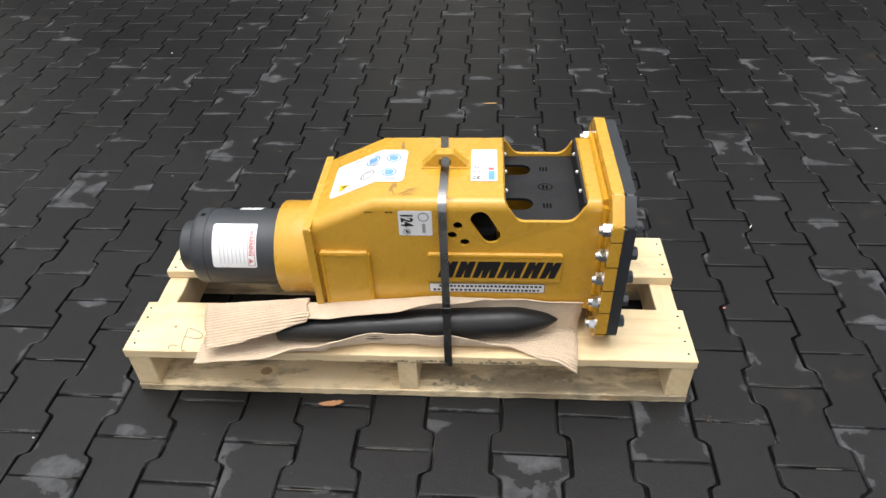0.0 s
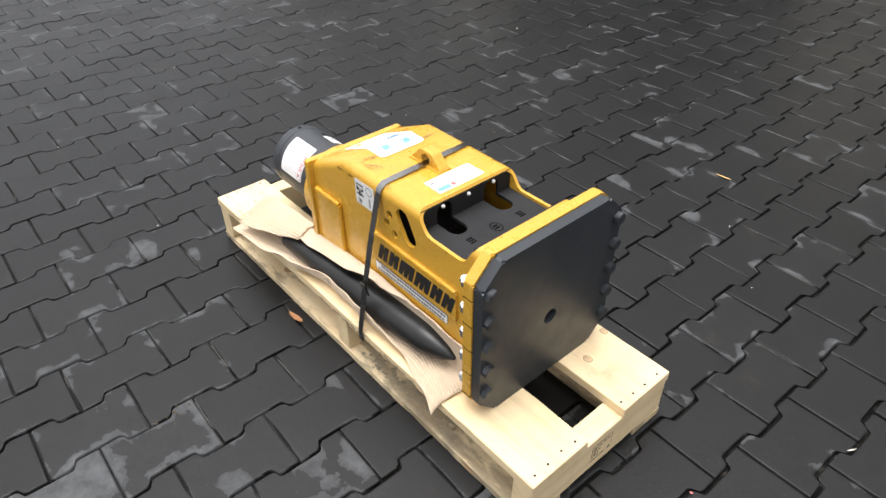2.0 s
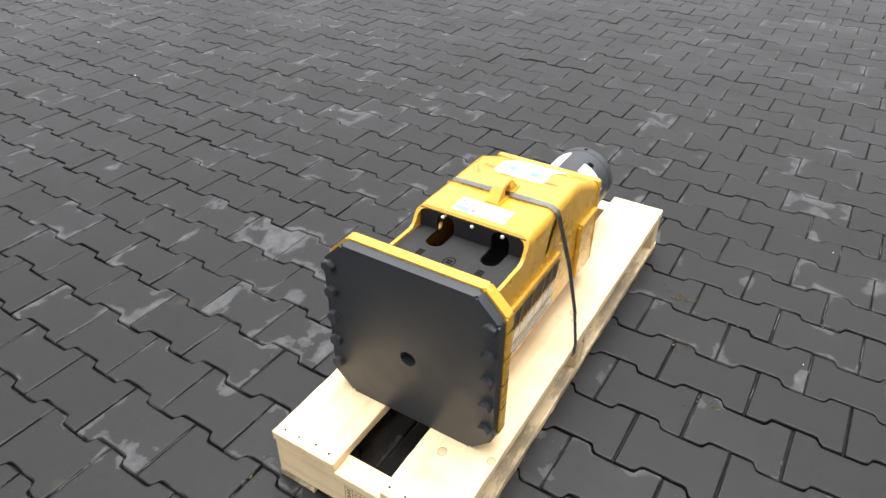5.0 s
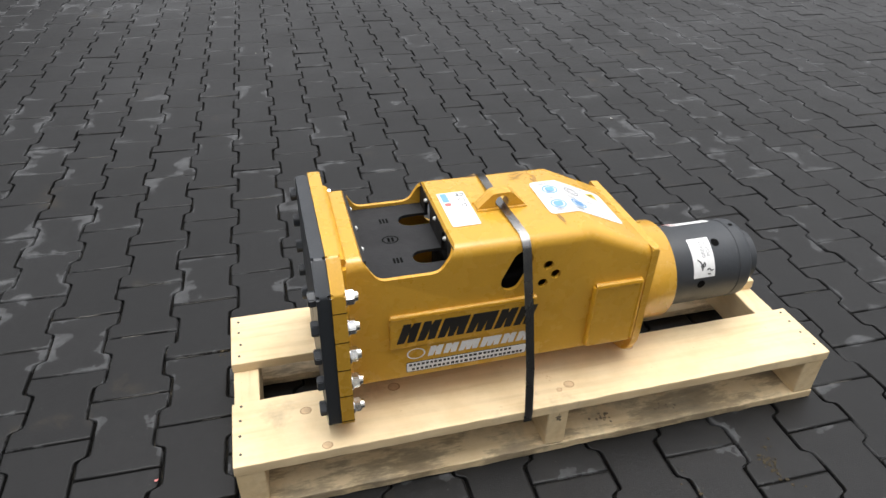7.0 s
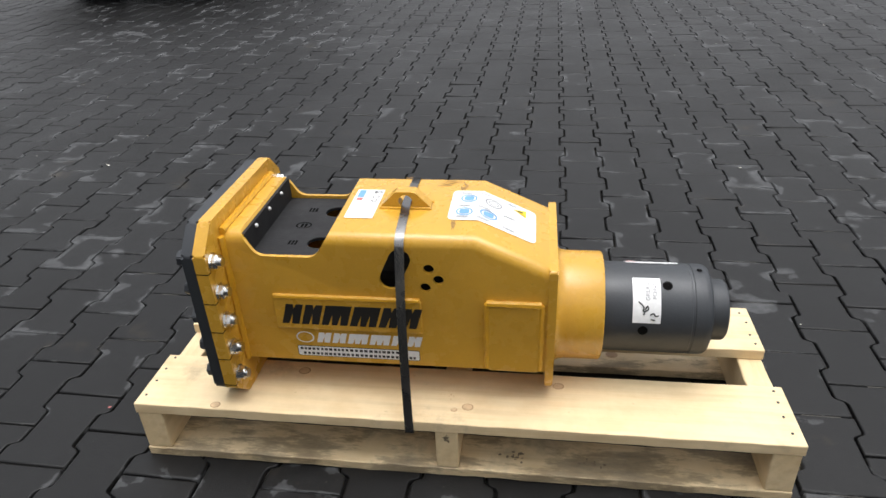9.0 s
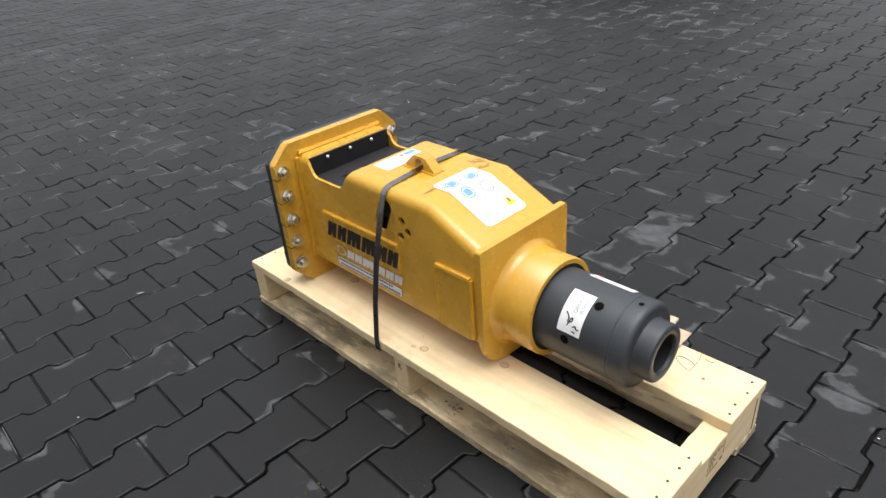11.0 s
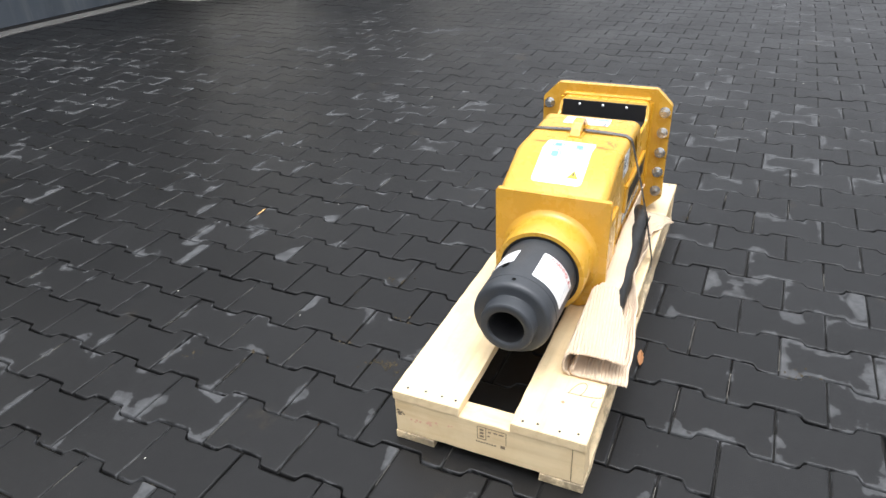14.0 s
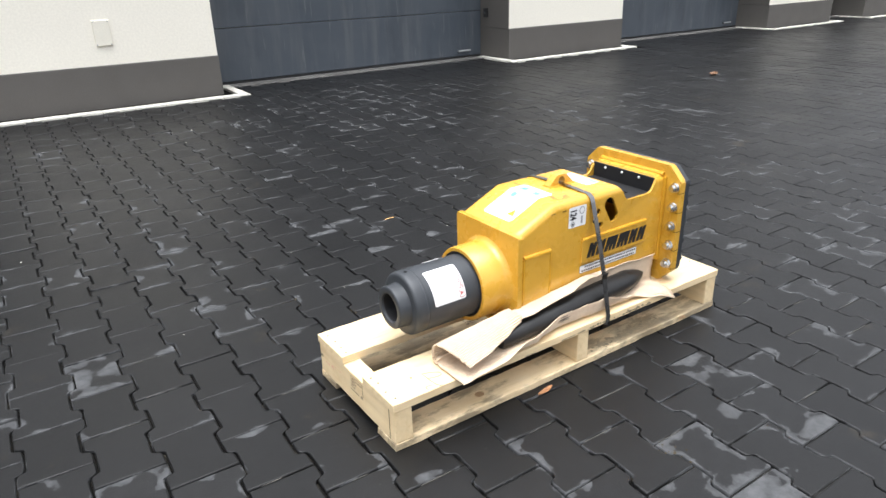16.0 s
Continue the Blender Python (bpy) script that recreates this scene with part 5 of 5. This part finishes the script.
def stone_outline(side, end, soft=True):
    """Bone shape; side: play on the zigzag flanks, end: play on the straight ends."""
    wide, slim, e = PITCH / 2 + SWAY - side, PITCH / 2 - SWAY - side, LONG / 2 - end
    k = LONG / 4
    a, b = k + 0.0065, k - 0.0065
    if soft:
        c, d = 0.0040, 0.0030
        right = [(wide - 0.0012, -e), (wide, -e + 0.003), (wide, -a - c), (wide - d, -a + d), (slim + d, -b - d), (slim, -b + c),
                 (slim, b - c), (slim + d, b + d), (wide - d, a - d), (wide, a + c), (wide, e - 0.003), (wide - 0.0012, e)]
    else:
        right = [(wide, -e), (wide, -a), (slim, -b), (slim, b), (wide, a), (wide, e)]
    return right + [(-x, -y) for x, y in right]


def stone_rings(full):
    if not full:
        return [(stone_outline(0.0044, 0.0026, False), 0.0), (stone_outline(0.0026, 0.0014, False), -0.0044), (stone_outline(0.0023, 0.0013, False), -0.016)]
    return [(stone_outline(0.0074, 0.0064), 0.0), (stone_outline(0.0054, 0.0044), 0.0), (stone_outline(0.0036, 0.0027), -0.0010), (stone_outline(0.0025, 0.0016), -0.0048), (stone_outline(0.0022, 0.0014), -0.016)]


def stone_data(full, wear=None):
    """Vertices, places on the block and faces; wear: a generator of small chips."""
    rings = stone_rings(full)
    verts = np.array([(x, y, z) for out, z in rings for x, y in out])
    rim = [c for out, z in rings for x, y in out for c in (x, y, 0.0 if z == 0.0 else 1.0)]
    n = len(rings[0][0])
    if wear is not None:
        chip = np.stack([wear.normal(0, 0.0007, n), wear.normal(0, 0.0007, n), -np.abs(wear.normal(0, 0.0004, n))], 1)
        for k in range(len(rings) - 2, len(rings)):
            verts[n * k:n * k + n, :2] += 0.5 * chip[:, :2]
        verts[n * (len(rings) - 3):n * (len(rings) - 2)] += chip
    faces = [list(range(n))]
    for k in range(len(rings) - 1):
        for i in range(n):
            j = (i + 1) % n
            faces.append([n * k + i, n * (k + 1) + i, n * (k + 1) + j, n * k + j])
    return verts, rim, faces


def spot_attribute(me, values, name="spot"):
    me.attributes.new(name, "FLOAT_VECTOR", "POINT").data.foreach_set("vector", values)


def blot_values(rim, stain):
    """Each vertex's place in the stain's own ellipse, and how pale it is; stain: centre, reach and strength, or None."""
    if stain is None:
        return [9.0, 9.0, 0.0] * (len(rim) // 3)
    cx, cy, reach, pale = stain
    rx, ry = (1.0 * reach + 0.022, 0.75 * reach) if abs(cy) > 0.06 else (1.05 * reach, 1.2 * reach)
    flat = np.array(rim).reshape(-1, 3)
    return np.stack([(flat[:, 0] - cx) / rx, (flat[:, 1] - cy) / ry, np.full(len(flat), pale)], 1).ravel().tolist()


def build_paving():
    pavement = thing("pavement", "dark anthracite interlocking block paving with pale dried rims", "paving", "structure", at=PAVE)
    rng = np.random.RandomState(11)
    stains = {}
    for x, y, reach in STAINS:
        q = PAVE.inverted() @ Vector((x, y, GZ))
        i = round((q.x - PU) / PITCH)
        j = math.floor((q.y - PV) / LONG - 0.5 * (i % 2))
        stains[i, j] = (q.x - PU - i * PITCH, q.y - PV - (j + 0.5 + 0.5 * (i % 2)) * LONG, reach, 1.0)
    near, rest = [], []
    for i in range(-40, 150):
        u = PU + i * PITCH
        for j in range(-40, 36):
            v = PV + (j + 0.5 + 0.5 * (i % 2)) * LONG
            w = PAVE @ Vector((u, v, 0))
            if w.x < -5.2 or w.x > 20 or w.y < -6.6:
                continue
            local = WALL.inverted() @ w
            if local.y > 0.02 and any(a - 0.14 < local.x < b + (0.24 if b < 0 else 0.14) for a, b in PIERS):
                continue
            if local.y > 0.56:
                continue
            if w.x > 9 and w.y < -3.5:
                continue
            far = max(abs(w.x) - 0.25, 1.25 * abs(w.y))
            row = (far, u, v, math.hypot(w.x, w.y), stains.get((i, j)))
            near.append(row) if far < 1.05 else rest.append(row)
    near.sort(key=lambda r: r[0])
    rest += near[300:]
    near = near[:300]

    def stone_mesh(stain):
        verts, rim, faces = stone_data(True, rng)
        me = bpy.data.meshes.new("paving_stone")
        me.from_pydata(verts.tolist(), [], faces)
        spot_attribute(me, rim)
        spot_attribute(me, blot_values(rim, stain), "blot")
        me.polygons.foreach_set("use_smooth", [True] * len(me.polygons))
        me.materials.append(M_PAVER)
        return me
    clean = [stone_mesh(None) for _ in range(18)]

    def tilt():
        return rng.normal(0, 0.0009), rng.normal(0, 0.35), rng.normal(0, 0.30), rng.normal(0, 0.35)
    for _, u, v, _, stain in near:
        z, rx, ry, rz = tilt()
        me = stone_mesh(stain) if stain else clean[rng.randint(18)]
        ob = new("paving_stone", me)
        ob.parent = pavement
        ob.matrix_basis = pose(u, v, min(0.001, z), rx, ry, rz)
    for full, lot in ((True, [r for r in rest if r[3] < 5.0]), (False, [r for r in rest if r[3] >= 5.0])):
        shapes = [stone_data(full, rng if full else None) for _ in range(14)]
        verts, rim, faces = shapes[0]
        n = len(lot)
        allv = np.empty((n, len(verts), 3))
        blots = []
        for k, (_, u, v, _, stain) in enumerate(lot):
            z, rx, ry, rz = tilt()
            m = np.array(pose(u, v, min(0.0015, z), rx, ry, rz))
            allv[k] = shapes[rng.randint(14)][0] @ m[:3, :3].T + m[:3, 3]
            blots += blot_values(rim, stain)
        polys = []
        for k in range(n):
            o = k * len(verts)
            polys += [[o + q for q in face] for face in faces]
        big = bpy.data.meshes.new("paving_stones")
        big.from_pydata(allv.reshape(-1, 3).tolist(), [], polys)
        spot_attribute(big, rim * n)
        spot_attribute(big, blots, "blot")
        if full:
            big.polygons.foreach_set("use_smooth", [True] * len(big.polygons))
        big.materials.append(M_PAVER)
        ob = new("paving_stones", big)
        ob.parent = pavement
        tagged(ob, kind="stuff")
    # dark sand fills the straight joints almost to the top
    bm = bmesh.new()
    for _, u, v, _, _ in near + [q for q in rest if q[3] < 4.5]:
        a, h, z = PITCH / 2 + SWAY - 0.004, LONG / 2, -0.0058 + rng.uniform(-0.0015, 0.0015)
        bm.faces.new([bm.verts.new((u + x, v + h + y, z)) for x, y in ((-a, -0.0024), (a, -0.0024), (a, 0.0024), (-a, 0.0024))])
    tagged(part("joint_fill", bm, M_FILL, pavement), kind="stuff")
    # pale sand standing in some of the straight joints
    bm = bmesh.new()
    for u, v in [(q[1], q[2]) for q in near] + [(q[1], q[2]) for q in rest if q[3] < 3.2]:
        if rng.uniform() < 0.55:
            continue
        a, b = sorted(rng.uniform(-0.066, 0.066, 2))
        if b - a < 0.03:
            continue
        h = LONG / 2
        w = rng.uniform(0.0005, 0.0010)
        bm.faces.new([bm.verts.new((u + x, v + h + y, -0.0016)) for x, y in ((a, -w), (b, -w), (b, w), (a, w))])
    ob = part("joint_sand", bm, M_SAND, pavement)
    tagged(ob, kind="stuff")
    return pavement


build_paving()
